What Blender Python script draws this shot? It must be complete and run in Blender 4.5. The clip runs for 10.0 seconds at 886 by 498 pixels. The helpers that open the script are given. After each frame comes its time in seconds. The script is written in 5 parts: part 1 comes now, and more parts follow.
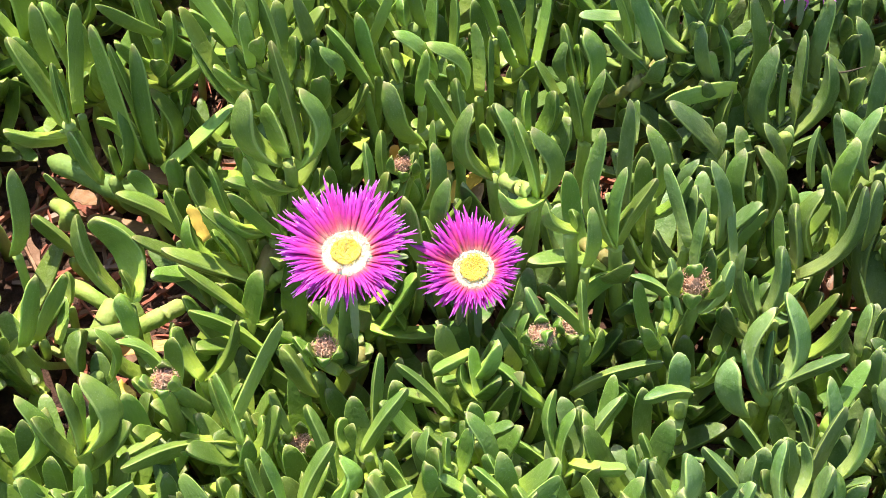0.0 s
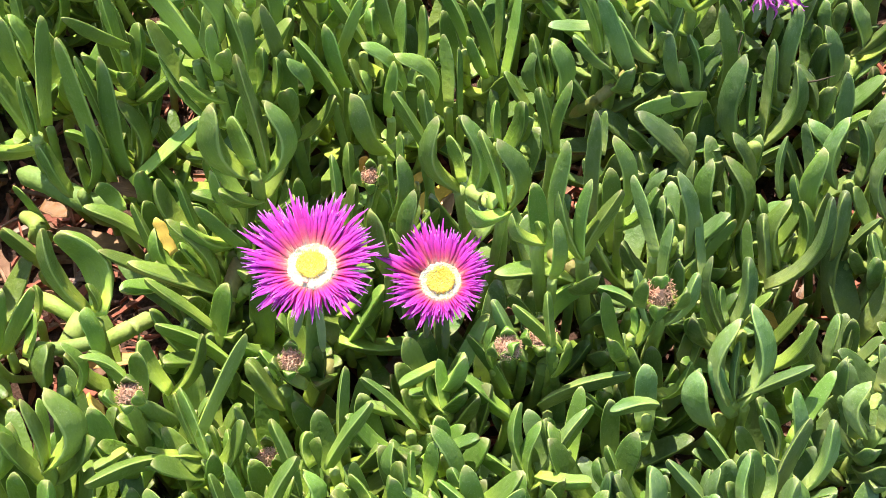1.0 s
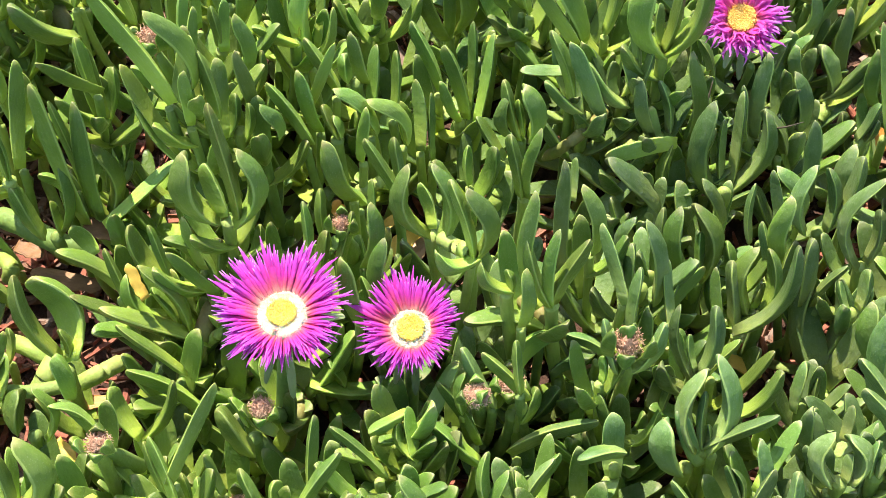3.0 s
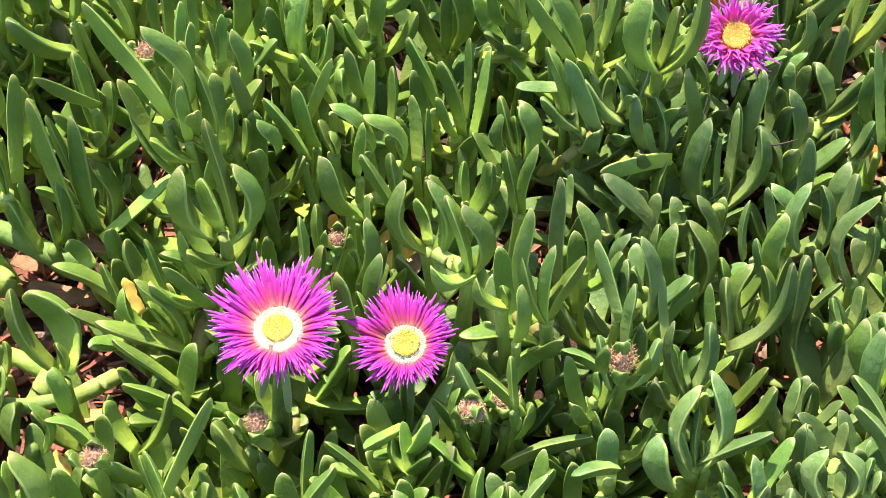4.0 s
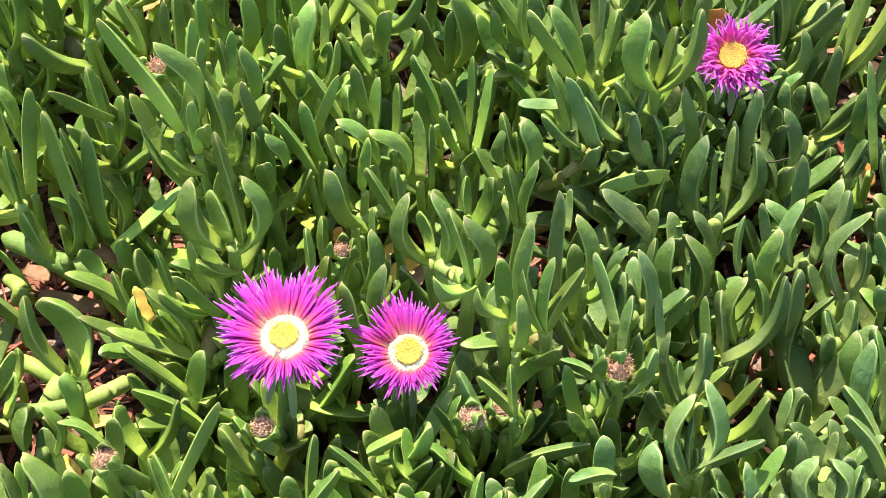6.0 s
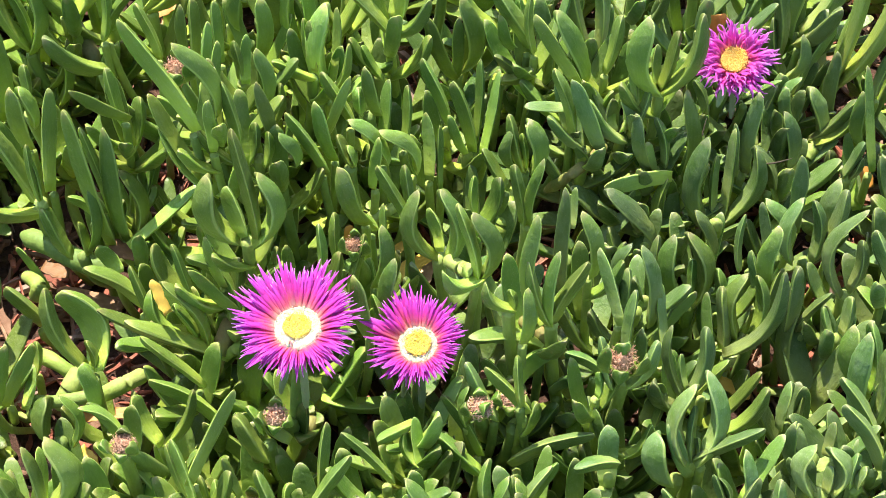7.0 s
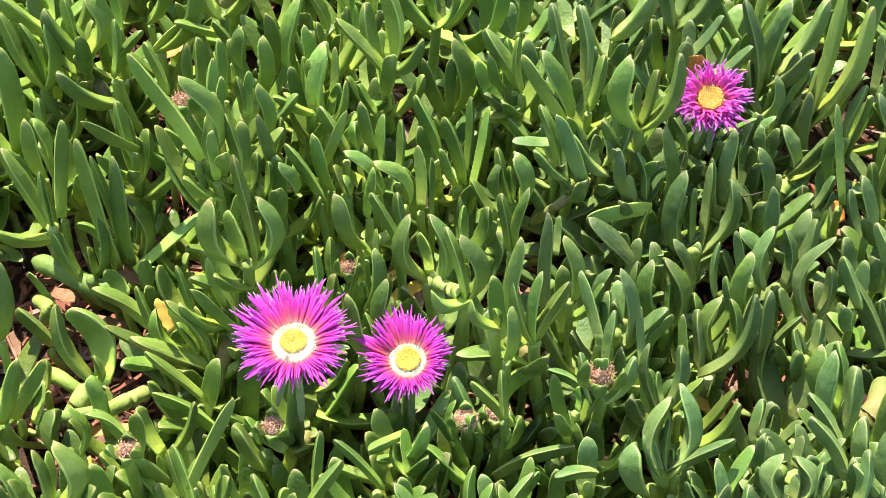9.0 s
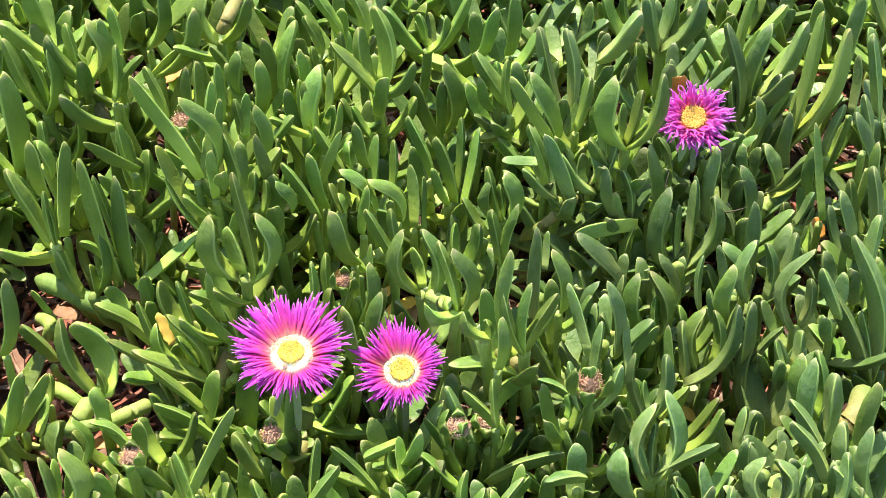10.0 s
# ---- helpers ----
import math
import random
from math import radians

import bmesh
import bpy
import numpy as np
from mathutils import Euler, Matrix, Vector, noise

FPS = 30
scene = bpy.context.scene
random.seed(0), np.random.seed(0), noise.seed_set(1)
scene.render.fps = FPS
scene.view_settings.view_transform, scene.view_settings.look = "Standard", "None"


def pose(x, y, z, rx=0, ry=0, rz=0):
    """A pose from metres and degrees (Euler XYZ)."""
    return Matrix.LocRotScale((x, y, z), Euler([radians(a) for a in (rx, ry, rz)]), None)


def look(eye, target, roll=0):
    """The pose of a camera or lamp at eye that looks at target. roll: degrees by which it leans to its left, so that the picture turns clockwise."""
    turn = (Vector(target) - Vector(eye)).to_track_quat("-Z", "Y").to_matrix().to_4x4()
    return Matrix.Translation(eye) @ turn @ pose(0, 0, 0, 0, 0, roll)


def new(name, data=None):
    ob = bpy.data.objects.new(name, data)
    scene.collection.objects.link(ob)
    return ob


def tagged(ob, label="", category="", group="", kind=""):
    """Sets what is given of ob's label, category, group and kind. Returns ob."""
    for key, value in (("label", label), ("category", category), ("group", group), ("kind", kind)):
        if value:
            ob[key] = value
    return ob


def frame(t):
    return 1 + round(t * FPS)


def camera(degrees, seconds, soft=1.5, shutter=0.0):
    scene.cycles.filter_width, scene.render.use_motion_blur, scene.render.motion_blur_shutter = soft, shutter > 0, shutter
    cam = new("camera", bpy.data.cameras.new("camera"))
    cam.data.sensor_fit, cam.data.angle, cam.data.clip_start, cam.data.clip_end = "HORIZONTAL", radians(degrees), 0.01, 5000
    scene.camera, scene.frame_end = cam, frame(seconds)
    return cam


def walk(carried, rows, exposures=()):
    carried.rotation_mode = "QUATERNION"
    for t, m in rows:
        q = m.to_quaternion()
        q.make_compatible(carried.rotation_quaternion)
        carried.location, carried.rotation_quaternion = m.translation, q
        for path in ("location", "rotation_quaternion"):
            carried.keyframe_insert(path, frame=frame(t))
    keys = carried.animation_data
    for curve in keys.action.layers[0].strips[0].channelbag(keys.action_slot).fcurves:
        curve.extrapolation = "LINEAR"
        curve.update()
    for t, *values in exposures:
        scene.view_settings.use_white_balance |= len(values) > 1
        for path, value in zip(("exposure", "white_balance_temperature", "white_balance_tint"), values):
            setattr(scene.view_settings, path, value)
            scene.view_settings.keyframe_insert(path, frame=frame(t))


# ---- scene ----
cam = camera(32.9, 10.0, soft=0.5)
PATH = [
    (0, (0.0752, -0.3696, 0.6408), (-0.0976, 1.5184, -1.9368), -1.30),
    (0.5, (0.0800, -0.3664, 0.6440), (-0.0848, 1.5216, -1.9352), -1.20),
    (1, (0.0864, -0.3648, 0.6424), (-0.0720, 1.5280, -1.9320), -1.20),
    (1.5, (0.0880, -0.3616, 0.6440), (-0.0592, 1.5360, -1.9288), -1.00),
    (2, (0.0896, -0.3568, 0.6456), (-0.0528, 1.5440, -1.9240), -0.90),
    (2.5, (0.0928, -0.3552, 0.6504), (-0.0432, 1.5552, -1.9144), -0.60),
    (4, (0.0928, -0.3552, 0.6584), (-0.0288, 1.5824, -1.8856), 0.20),
    (4.5, (0.0928, -0.3536, 0.6600), (-0.0272, 1.5920, -1.8776), 0.30),
    (5, (0.0944, -0.3536, 0.6632), (-0.0288, 1.5984, -1.8696), 0.30),
    (5.5, (0.0944, -0.3600, 0.6664), (-0.0320, 1.6016, -1.8600), 0.40),
    (7, (0.0928, -0.3920, 0.6776), (-0.0464, 1.6176, -1.8088), 0.50),
    (7.5, (0.0960, -0.4032, 0.6808), (-0.0480, 1.6304, -1.7864), 0.50),
    (8, (0.0992, -0.4128, 0.6872), (-0.0512, 1.6464, -1.7592), 0.50),
    (8.5, (0.1008, -0.4224, 0.6888), (-0.0544, 1.6672, -1.7288), 0.60),
    (9, (0.1024, -0.4336, 0.6952), (-0.0512, 1.6816, -1.7000), 0.70),
    (9.5, (0.1024, -0.4464, 0.7000), (-0.0512, 1.6992, -1.6696), 0.70),
    (10, (0.1040, -0.4576, 0.7064), (-0.0368, 1.7136, -1.6392), 0.70),
]
walk(cam, [(t, look(e, g, r)) for t, e, g, r in PATH], [(0, 1.44, 6900, 10), (10, 1.44, 6900, 10)])

# ---- light: high sun from beyond the bed, clear sky ----
SUN_FROM = Vector((-0.24, 0.44, 1.0))
world = bpy.data.worlds.new("world")
scene.world = world
world.use_nodes = True
sky = world.node_tree.nodes.new("ShaderNodeTexSky")
sky.sky_type, sky.sun_disc = "NISHITA", False
sky.sun_elevation = math.atan2(SUN_FROM.z, math.hypot(SUN_FROM.x, SUN_FROM.y))
sky.sun_rotation = math.atan2(SUN_FROM.x, SUN_FROM.y)
world.node_tree.nodes["Background"].inputs[1].default_value = 0.150
world.node_tree.links.new(sky.outputs[0], world.node_tree.nodes["Background"].inputs[0])
sun = new("sun", bpy.data.lights.new("sun", "SUN"))
sun.data.energy, sun.data.angle, sun.data.color = 4.35, radians(0.5), (1, 0.95, 0.87)
sun.matrix_world = look(SUN_FROM, (0, 0, 0))


# ---- materials ----
class Nodes:
    """A small hand for node trees."""

    def __init__(self, name):
        self.m = bpy.data.materials.new(name)
        self.m.use_nodes = True
        self.t = self.m.node_tree
        self.b = self.t.nodes["Principled BSDF"]

    def put(self, socket, value):
        if isinstance(value, bpy.types.NodeSocket):
            self.t.links.new(value, socket)
        else:
            socket.default_value = value

    def node(self, kind, **inputs):
        n = self.t.nodes.new("ShaderNode" + kind)
        for key, value in inputs.items():
            self.put(n.inputs[int(key[1:]) if key[0] == "i" and key[1:].isdigit() else key.replace("_", " ")], value)
        return n.outputs[0]

    def coords(self, which):
        n = self.t.nodes.new("ShaderNodeTexCoord")
        return n.outputs[which]

    def stretch(self, vec, scale):
        return self.node("Mapping", i0=vec, i3=scale)

    def noise(self, vec, scale, detail=3.0, rough=0.55):
        return self.node("TexNoise", Vector=vec, Scale=scale, Detail=detail, Roughness=rough)

    def ramp(self, fac, *stops):
        n = self.t.nodes.new("ShaderNodeValToRGB")
        e = n.color_ramp.elements
        while len(e) < len(stops):
            e.new(0.5)
        for el, (p, c) in zip(e, stops):
            el.position, el.color = p, (*c, 1) if len(c) == 3 else c
        self.t.links.new(fac, n.inputs[0])
        return n.outputs[0]

    def mix(self, fac, a, b, how="MIX"):
        n = self.t.nodes.new("ShaderNodeMix")
        n.data_type, n.blend_type = "RGBA", how
        for k, v in ((0, fac), (6, a), (7, b)):
            if not isinstance(v, bpy.types.NodeSocket) and k:
                v = (*v, 1)
            self.put(n.inputs[k], v)
        return n.outputs[2]

    def math(self, how, a, b=0.0):
        n = self.t.nodes.new("ShaderNodeMath")
        n.operation = how
        self.put(n.inputs[0], a)
        self.put(n.inputs[1], b)
        return n.outputs[0]

    def random(self):
        return self.t.nodes.new("ShaderNodeObjectInfo").outputs["Random"]

    def z(self, vec):
        n = self.t.nodes.new("ShaderNodeSeparateXYZ")
        self.t.links.new(vec, n.inputs[0])
        return n.outputs[2]

    def done(self, colour, rough, bump=None, depth=0.0002, strength=0.4, **more):
        self.put(self.b.inputs["Base Color"], colour)
        self.put(self.b.inputs["Roughness"], rough)
        if bump is not None:
            self.put(self.b.inputs["Normal"], self.node("Bump", Strength=strength, Distance=depth, Height=bump))
        for key, value in more.items():
            self.put(self.b.inputs[key.replace("_", " ")], value)
        return self.m


def leaf_material(name, base, body, tip, bloom, bloom_most):
    """Succulent skin: pale at the base, waxy bloom rubbed off in patches, fine spots, slightly see-through flesh."""
    n = Nodes(name)
    obj = n.coords("Object")
    rnd = n.math("FRACT", n.math("ADD", n.random(), n.t.nodes.new("ShaderNodeNewGeometry").outputs["Random Per Island"]))
    spot = n.t.nodes.new("ShaderNodeAttribute")
    spot.attribute_name = "along"
    along = n.math("ADD", spot.outputs["Fac"], n.math("MULTIPLY", n.math("SUBTRACT", n.noise(obj, 60, 2), 0.5), 0.25))
    flesh = n.ramp(along, (0.0, base), (0.26, tuple(0.6 * a + 0.4 * b for a, b in zip(base, body))), (0.58, body), (0.93, body), (1.0, tip))
    patch = n.ramp(n.noise(n.stretch(obj, (1, 1, 0.5)), 170, 4, 0.6), (0.36, (0, 0, 0)), (0.66, (1, 1, 1)))
    col = n.mix(n.math("MULTIPLY", patch, bloom_most), flesh, bloom)
    streak = n.noise(n.stretch(obj, (1, 1, 0.08)), 900, 2)
    col = n.mix(0.36, col, n.ramp(streak, (0.3, (0.42, 0.45, 0.38)), (0.7, (0.62, 0.6, 0.6))), "OVERLAY")
    spots = n.ramp(n.noise(obj, 1500, 1), (0.62, (0, 0, 0)), (0.72, (1, 1, 1)))
    col = n.mix(n.math("MULTIPLY", spots, 0.26), col, (0.3, 0.36, 0.2))
    scar = n.ramp(n.noise(obj, 95, 5, 0.7), (0.70, (0, 0, 0)), (0.76, (1, 1, 1)))
    col = n.mix(n.math("MULTIPLY", scar, 0.5), col, (0.16, 0.15, 0.07))
    # pale leaf margin, with the glow of light through thin edges put in
    rim = n.t.nodes.new("ShaderNodeAttribute")
    rim.attribute_name = "margin"
    col = n.mix(n.math("MULTIPLY", n.math("POWER", rim.outputs["Fac"], 7.0), 0.60), col, (0.36, 0.46, 0.13))
    tint = n.t.nodes.new("ShaderNodeHueSaturation")
    n.put(tint.inputs["Hue"], n.math("ADD", 0.480, n.math("MULTIPLY", rnd, 0.03)))
    n.put(tint.inputs["Value"], n.math("ADD", 0.66, n.math("MULTIPLY", n.math("FRACT", n.math("MULTIPLY", rnd, 7.3)), 0.70)))
    n.put(tint.inputs["Color"], col)
    bump = n.math("ADD", n.math("MULTIPLY", n.noise(obj, 1500, 2), 0.3), n.math("ADD", n.math("MULTIPLY", n.noise(obj, 240, 2, 0.5), 2.0), n.math("MULTIPLY", n.noise(n.stretch(obj, (1, 1, 0.2)), 520, 3), 1.2)))
    rough = n.ramp(n.noise(obj, 140, 3), (0.3, (0.36,) * 3), (0.7, (0.56,) * 3))
    return n.done(tint.outputs[0], rough, bump, 0.0007, 0.42, Subsurface_Weight=0.26, Subsurface_Radius=(0.7, 1.0, 0.18),
                  Subsurface_Scale=0.0035, Specular_IOR_Level=0.35)


YOUNG = (0.33, 0.45, 0.065)
LEAF = [
    leaf_material("leaf_fresh", YOUNG, (0.108, 0.188, 0.028), (0.24, 0.24, 0.08), (0.154, 0.224, 0.058), 0.35),
    leaf_material("leaf_green", YOUNG, (0.092, 0.174, 0.025), (0.22, 0.22, 0.09), (0.144, 0.214, 0.066), 0.4),
    leaf_material("leaf_waxy", (0.30, 0.37, 0.10), (0.078, 0.152, 0.032), (0.21, 0.22, 0.10), (0.150, 0.222, 0.096), 0.65),
    # lime leaves and sunlit ones, with the sun put into their colour
    leaf_material("leaf_lime_lit", (0.40, 0.50, 0.08), (0.180, 0.300, 0.058), (0.30, 0.28, 0.10), (0.23, 0.33, 0.11), 0.4),
]


def stem_material(name, a, b, c):
    n = Nodes(name)
    obj = n.coords("Object")
    col = n.ramp(n.noise(obj, 45, 4), (0.3, a), (0.5, b), (0.75, c))
    col = n.mix(0.3, col, n.ramp(n.noise(n.stretch(obj, (1, 1, 0.15)), 700, 3), (0.3, (0.3,) * 3), (0.7, (0.65,) * 3)), "OVERLAY")
    return n.done(col, 0.6, n.noise(obj, 260, 4, 0.6), 0.0012, 0.5, Specular_IOR_Level=0.3, Subsurface_Weight=0.2, Subsurface_Radius=(1.0, 0.7, 0.3), Subsurface_Scale=0.003)


# kept dark: the shade under the flowers is put into this green
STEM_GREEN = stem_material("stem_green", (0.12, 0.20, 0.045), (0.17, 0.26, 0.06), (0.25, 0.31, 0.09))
STEM_LIME = stem_material("stem_lime", (0.22, 0.33, 0.06), (0.28, 0.37, 0.08), (0.34, 0.39, 0.13))
STEM_PEACH = stem_material("stem_peach", (0.17, 0.22, 0.055), (0.24, 0.22, 0.07), (0.31, 0.20, 0.085))
STEM_BROWN = stem_material("stem_brown", (0.10, 0.13, 0.035), (0.15, 0.14, 0.05), (0.20, 0.15, 0.07))


def dry_material(name, a, b, c, rough=0.75, scale=70):
    n = Nodes(name)
    obj = n.coords("Object")
    col = n.ramp(n.noise(n.stretch(obj, (1, 1, 0.3)), scale, 5, 0.65), (0.25, a), (0.5, b), (0.78, c))
    col = n.mix(n.math("MULTIPLY", n.random(), 0.5), col, a)
    bump = n.noise(n.stretch(obj, (1, 1, 0.1)), 900, 4, 0.6)
    return n.done(col, rough, bump, 0.0008, 0.7)


DRY_FIBRE = dry_material("dry_fibre", (0.46, 0.23, 0.14), (0.68, 0.41, 0.28), (0.82, 0.60, 0.46))
DRY_YELLOW = dry_material("dry_yellow", (0.46, 0.24, 0.03), (0.62, 0.42, 0.06), (0.60, 0.47, 0.12), 0.5, 40)
DRY_ORANGE = dry_material("dry_orange", (0.40, 0.15, 0.03), (0.58, 0.27, 0.05), (0.66, 0.42, 0.12), 0.5, 40)
DRY_TAN = dry_material("dry_tan", (0.44, 0.24, 0.13), (0.64, 0.42, 0.25), (0.72, 0.54, 0.36), 0.6, 60)
DRY_BROWN = dry_material("dry_brown", (0.14, 0.065, 0.028), (0.28, 0.14, 0.055), (0.40, 0.23, 0.09), 0.6, 180)
DRY_BARK = dry_material("dry_red_brown", (0.12, 0.03, 0.018), (0.30, 0.08, 0.04), (0.42, 0.17, 0.10), 0.6, 90)
DRY_DARK = dry_material("dry_dark", (0.04, 0.028, 0.018), (0.07, 0.05, 0.03), (0.13, 0.09, 0.055))
BARK = [
    dry_material("bark_red", (0.16, 0.042, 0.025), (0.34, 0.10, 0.055), (0.50, 0.21, 0.13)),
    dry_material("bark_brown", (0.10, 0.045, 0.026), (0.24, 0.12, 0.065), (0.42, 0.26, 0.17)),
    dry_material("bark_grey", (0.12, 0.07, 0.05), (0.30, 0.20, 0.15), (0.46, 0.36, 0.29)),
]


def soil_material():
    n = Nodes("soil")
    obj = n.coords("Object")
    col = n.ramp(n.noise(obj, 130, 6, 0.7), (0.3, (0.03, 0.016, 0.01)), (0.55, (0.09, 0.04, 0.024)), (0.75, (0.18, 0.09, 0.055)))
    return n.done(col, 0.9, n.noise(obj, 300, 6, 0.7), 0.004, 1.0)


def petal_material(name, root, low, mid, tip):
    """Silky ray: pale at the root, coral, then magenta to violet; it lets light through."""
    n = Nodes(name)
    gen, obj = n.coords("Generated"), n.coords("Object")
    rnd = n.random()
    along = n.math("ADD", n.z(gen), n.math("MULTIPLY", n.math("SUBTRACT", rnd, 0.5), 0.14))
    # the very tip is paled: glints on the lit ends, put into the colour
    col = n.ramp(along, (0.0, root), (0.06, root), (0.20, low), (0.50, mid), (0.92, tip), (1.0, tuple(0.6 * v + 0.36 for v in tip)))
    col = n.mix(n.math("MULTIPLY", n.math("FRACT", n.math("MULTIPLY", rnd, 9.7)), 0.20), col, (0.56, 0.02, 0.48))
    vein = n.noise(n.stretch(obj, (1, 1, 0.03)), 2600, 2)
    col = n.mix(0.4, col, n.ramp(vein, (0.3, (0.38,) * 3), (0.7, (0.66,) * 3)), "OVERLAY")
    n.done(col, 0.38, vein, 0.0002, 0.4, Specular_IOR_Level=0.55, Sheen_Weight=0.15)
    tr = n.t.nodes.new("ShaderNodeBsdfTranslucent")
    n.put(tr.inputs[0], col)
    mx = n.t.nodes.new("ShaderNodeMixShader")
    mx.inputs[0].default_value = 0.62
    n.t.links.new(n.b.outputs[0], mx.inputs[1])
    n.t.links.new(tr.outputs[0], mx.inputs[2])
    n.t.links.new(mx.outputs[0], n.t.nodes["Material Output"].inputs[0])
    return n.m


PETAL = petal_material("petal_magenta", (0.90, 0.52, 0.40), (0.88, 0.20, 0.30), (0.82, 0.075, 0.54), (0.72, 0.12, 0.76))
PETAL_OLD = petal_material("petal_faded", (0.92, 0.44, 0.34), (0.88, 0.22, 0.46), (0.84, 0.12, 0.62), (0.80, 0.24, 0.78))


def plain(name, a, b, scale, rough=0.6, **more):
    n = Nodes(name)
    return n.done(n.ramp(n.noise(n.coords("Object"), scale, 3), (0.35, a), (0.7, b)), rough, None, **more)


CREAM = plain("filament_cream", (0.82, 0.74, 0.50), (0.87, 0.83, 0.70), 500, Subsurface_Weight=0.6, Subsurface_Scale=0.004)
POLLEN = plain("pollen_yellow", (0.82, 0.63, 0.085), (0.89, 0.77, 0.25), 600)
POLLEN_OLD = plain("pollen_orange", (0.88, 0.56, 0.09), (0.93, 0.76, 0.30), 600)
STIGMA = plain("stigma_yellow", (0.46, 0.40, 0.05), (0.60, 0.52, 0.09), 600)
BRACT = leaf_material("bract_grey_green", (0.26, 0.33, 0.11), (0.22, 0.28, 0.12), (0.30, 0.31, 0.18), (0.32, 0.36, 0.20), 0.6)


# ---- mesh helpers ----
def mesh(name, verts, faces, material, smooth=True):
    me = bpy.data.meshes.new(name)
    me.from_pydata(verts, [], faces)
    me.polygons.foreach_set("use_smooth", [smooth] * len(faces))
    me.materials.append(material)
    return me


def part(name, me, parent, label="", m=None):
    ob = new(name, me)
    ob.parent = parent
    if m is not None:
        ob.matrix_basis = m
    return tagged(ob, label)


def rings(sections, closed_start=True):
    """Skins a row of closed rings, each a list of points."""
    k = len(sections[0])
    vs = [tuple(p) for s in sections for p in s]
    fs = [(i * k + j, i * k + (j + 1) % k, (i + 1) * k + (j + 1) % k, (i + 1) * k + j) for i in range(len(sections) - 1) for j in range(k)]
    fs.append(tuple(range(len(vs) - k, len(vs))))
    if closed_start:
        fs.append(tuple(range(k - 1, -1, -1)))
    return vs, fs


def smooth_line(pts, n):
    """A rounded line through the points."""
    pts = [Vector(p) for p in pts]
    full = [2 * pts[0] - pts[1], *pts, 2 * pts[-1] - pts[-2]]
    out = []
    for i in range(n + 1):
        u = i / n * (len(pts) - 1)
        k = min(int(u), len(pts) - 2)
        f = u - k
        a, b, c, d = full[k:k + 4]
        out.append(0.5 * (2 * b + (c - a) * f + (2 * a - 5 * b + 4 * c - d) * f * f + (3 * b - a - 3 * c + d) * f ** 3))
    return out


def tube(pts, radius, n=10, k=9, wobble=0.1, end=1.0):
    """A stem along the points, a little uneven, with slight swellings."""
    line = smooth_line(pts, n)
    out = []
    for i, p in enumerate(line):
        d = (line[min(i + 1, n)] - line[max(i - 1, 0)]).normalized()
        x = d.orthogonal().normalized()
        y = d.cross(x)
        r = radius * (1 + (end - 1) * i / n) * (1 + wobble * noise.noise(p * 90)) * (min(1.0, 0.35 + 0.3 * min(i, n - i)) if n > 6 else 1)
        out.append([p + (x * math.cos(a) + y * math.sin(a)) * r for a in (j * math.tau / k for j in range(k))])
    return rings(out)


# three-edged leaf section: nearly flat upper face, keeled back
SECTION = ((0.92, 0.20), (0, 0.12), (-0.92, 0.20), (-0.98, 0.18), (-1, 0.12), (-0.98, 0.05), (-0.90, -0.14), (-0.54, -0.68),
           (-0.13, -1.06), (0.13, -1.06), (0.54, -0.68), (0.90, -0.14), (0.98, 0.05), (1, 0.12), (0.98, 0.18))


def leaf_mesh(length, width, bow, material, n=13, seed=0.0, plump=False):
    """A leaf that grows along z with its flat face to +y; bow: how far it swings out to the back, by its length (below 0: nearer to its tip)."""
    out, share, edge = [], [], []
    twist = 0.35 * noise.noise((seed, 3.1, 0))
    blunt = (4.4 if plump else 3.8) + 1.0 * noise.noise((seed, 1.3, 2))
    thick = 1.32 if plump else 1.1
    late = 0.12 * noise.noise((seed, 7.7, 0))
    for i in range(n + 1):
        s = math.sin(math.pi / 2 * (i / n) ** 0.92) ** 1.12
        u = min(1.0, s / (0.62 + late))
        w = 0.86 + 0.14 * u * u * (3 - 2 * u)
        w *= max(0.0, 1 - (max(0.0, s - 0.45) / 0.55) ** blunt) ** 0.52
        w *= 0.8 + 0.2 * min(1.0, s / 0.06)
        w = max(w, 0.06) * width / 2 * (1 + 0.10 * noise.noise((seed, s * 4, 1)))
        c = -(bow * 4.3 * s * (1 - s) ** 1.15 if bow >= 0 else -bow * 4.5 * s ** 1.25 * (1 - s)) * length
        side = 0.035 * length * noise.noise((seed, s * 1.7, 5)) * s
        a = twist * s
        keel = 0.76 + 0.14 * math.sin(math.pi * min(1.0, s * 0.95) ** 0.85)
        c -= 0.42 * thick * max(0.0, width / 2 - w) * min(1.0, s / 0.3)
        ring = []
        for j, (x, y) in enumerate(SECTION):
            g = 1 + 0.10 * noise.noise((seed + j * 0.6, s * 7, 9))
            px, py = x * w * g, y * w * thick * g * (keel if y < 0 else 1)
            ring.append((px * math.cos(a) - py * math.sin(a) + side, px * math.sin(a) + py * math.cos(a) + c, s * length))
        out.append(ring)
        share += [s] * len(SECTION)
        edge += [1.0 if j in (3, 4, 5, 12, 13, 14) else 0.0 for j in range(len(SECTION))]
    vs, fs = rings(out)
    me = mesh("leaf", vs, fs, material)
    me.attributes.new("along", "FLOAT", "POINT").data.foreach_set("value", share)
    me.attributes.new("margin", "FLOAT", "POINT").data.foreach_set("value", edge)
    return me


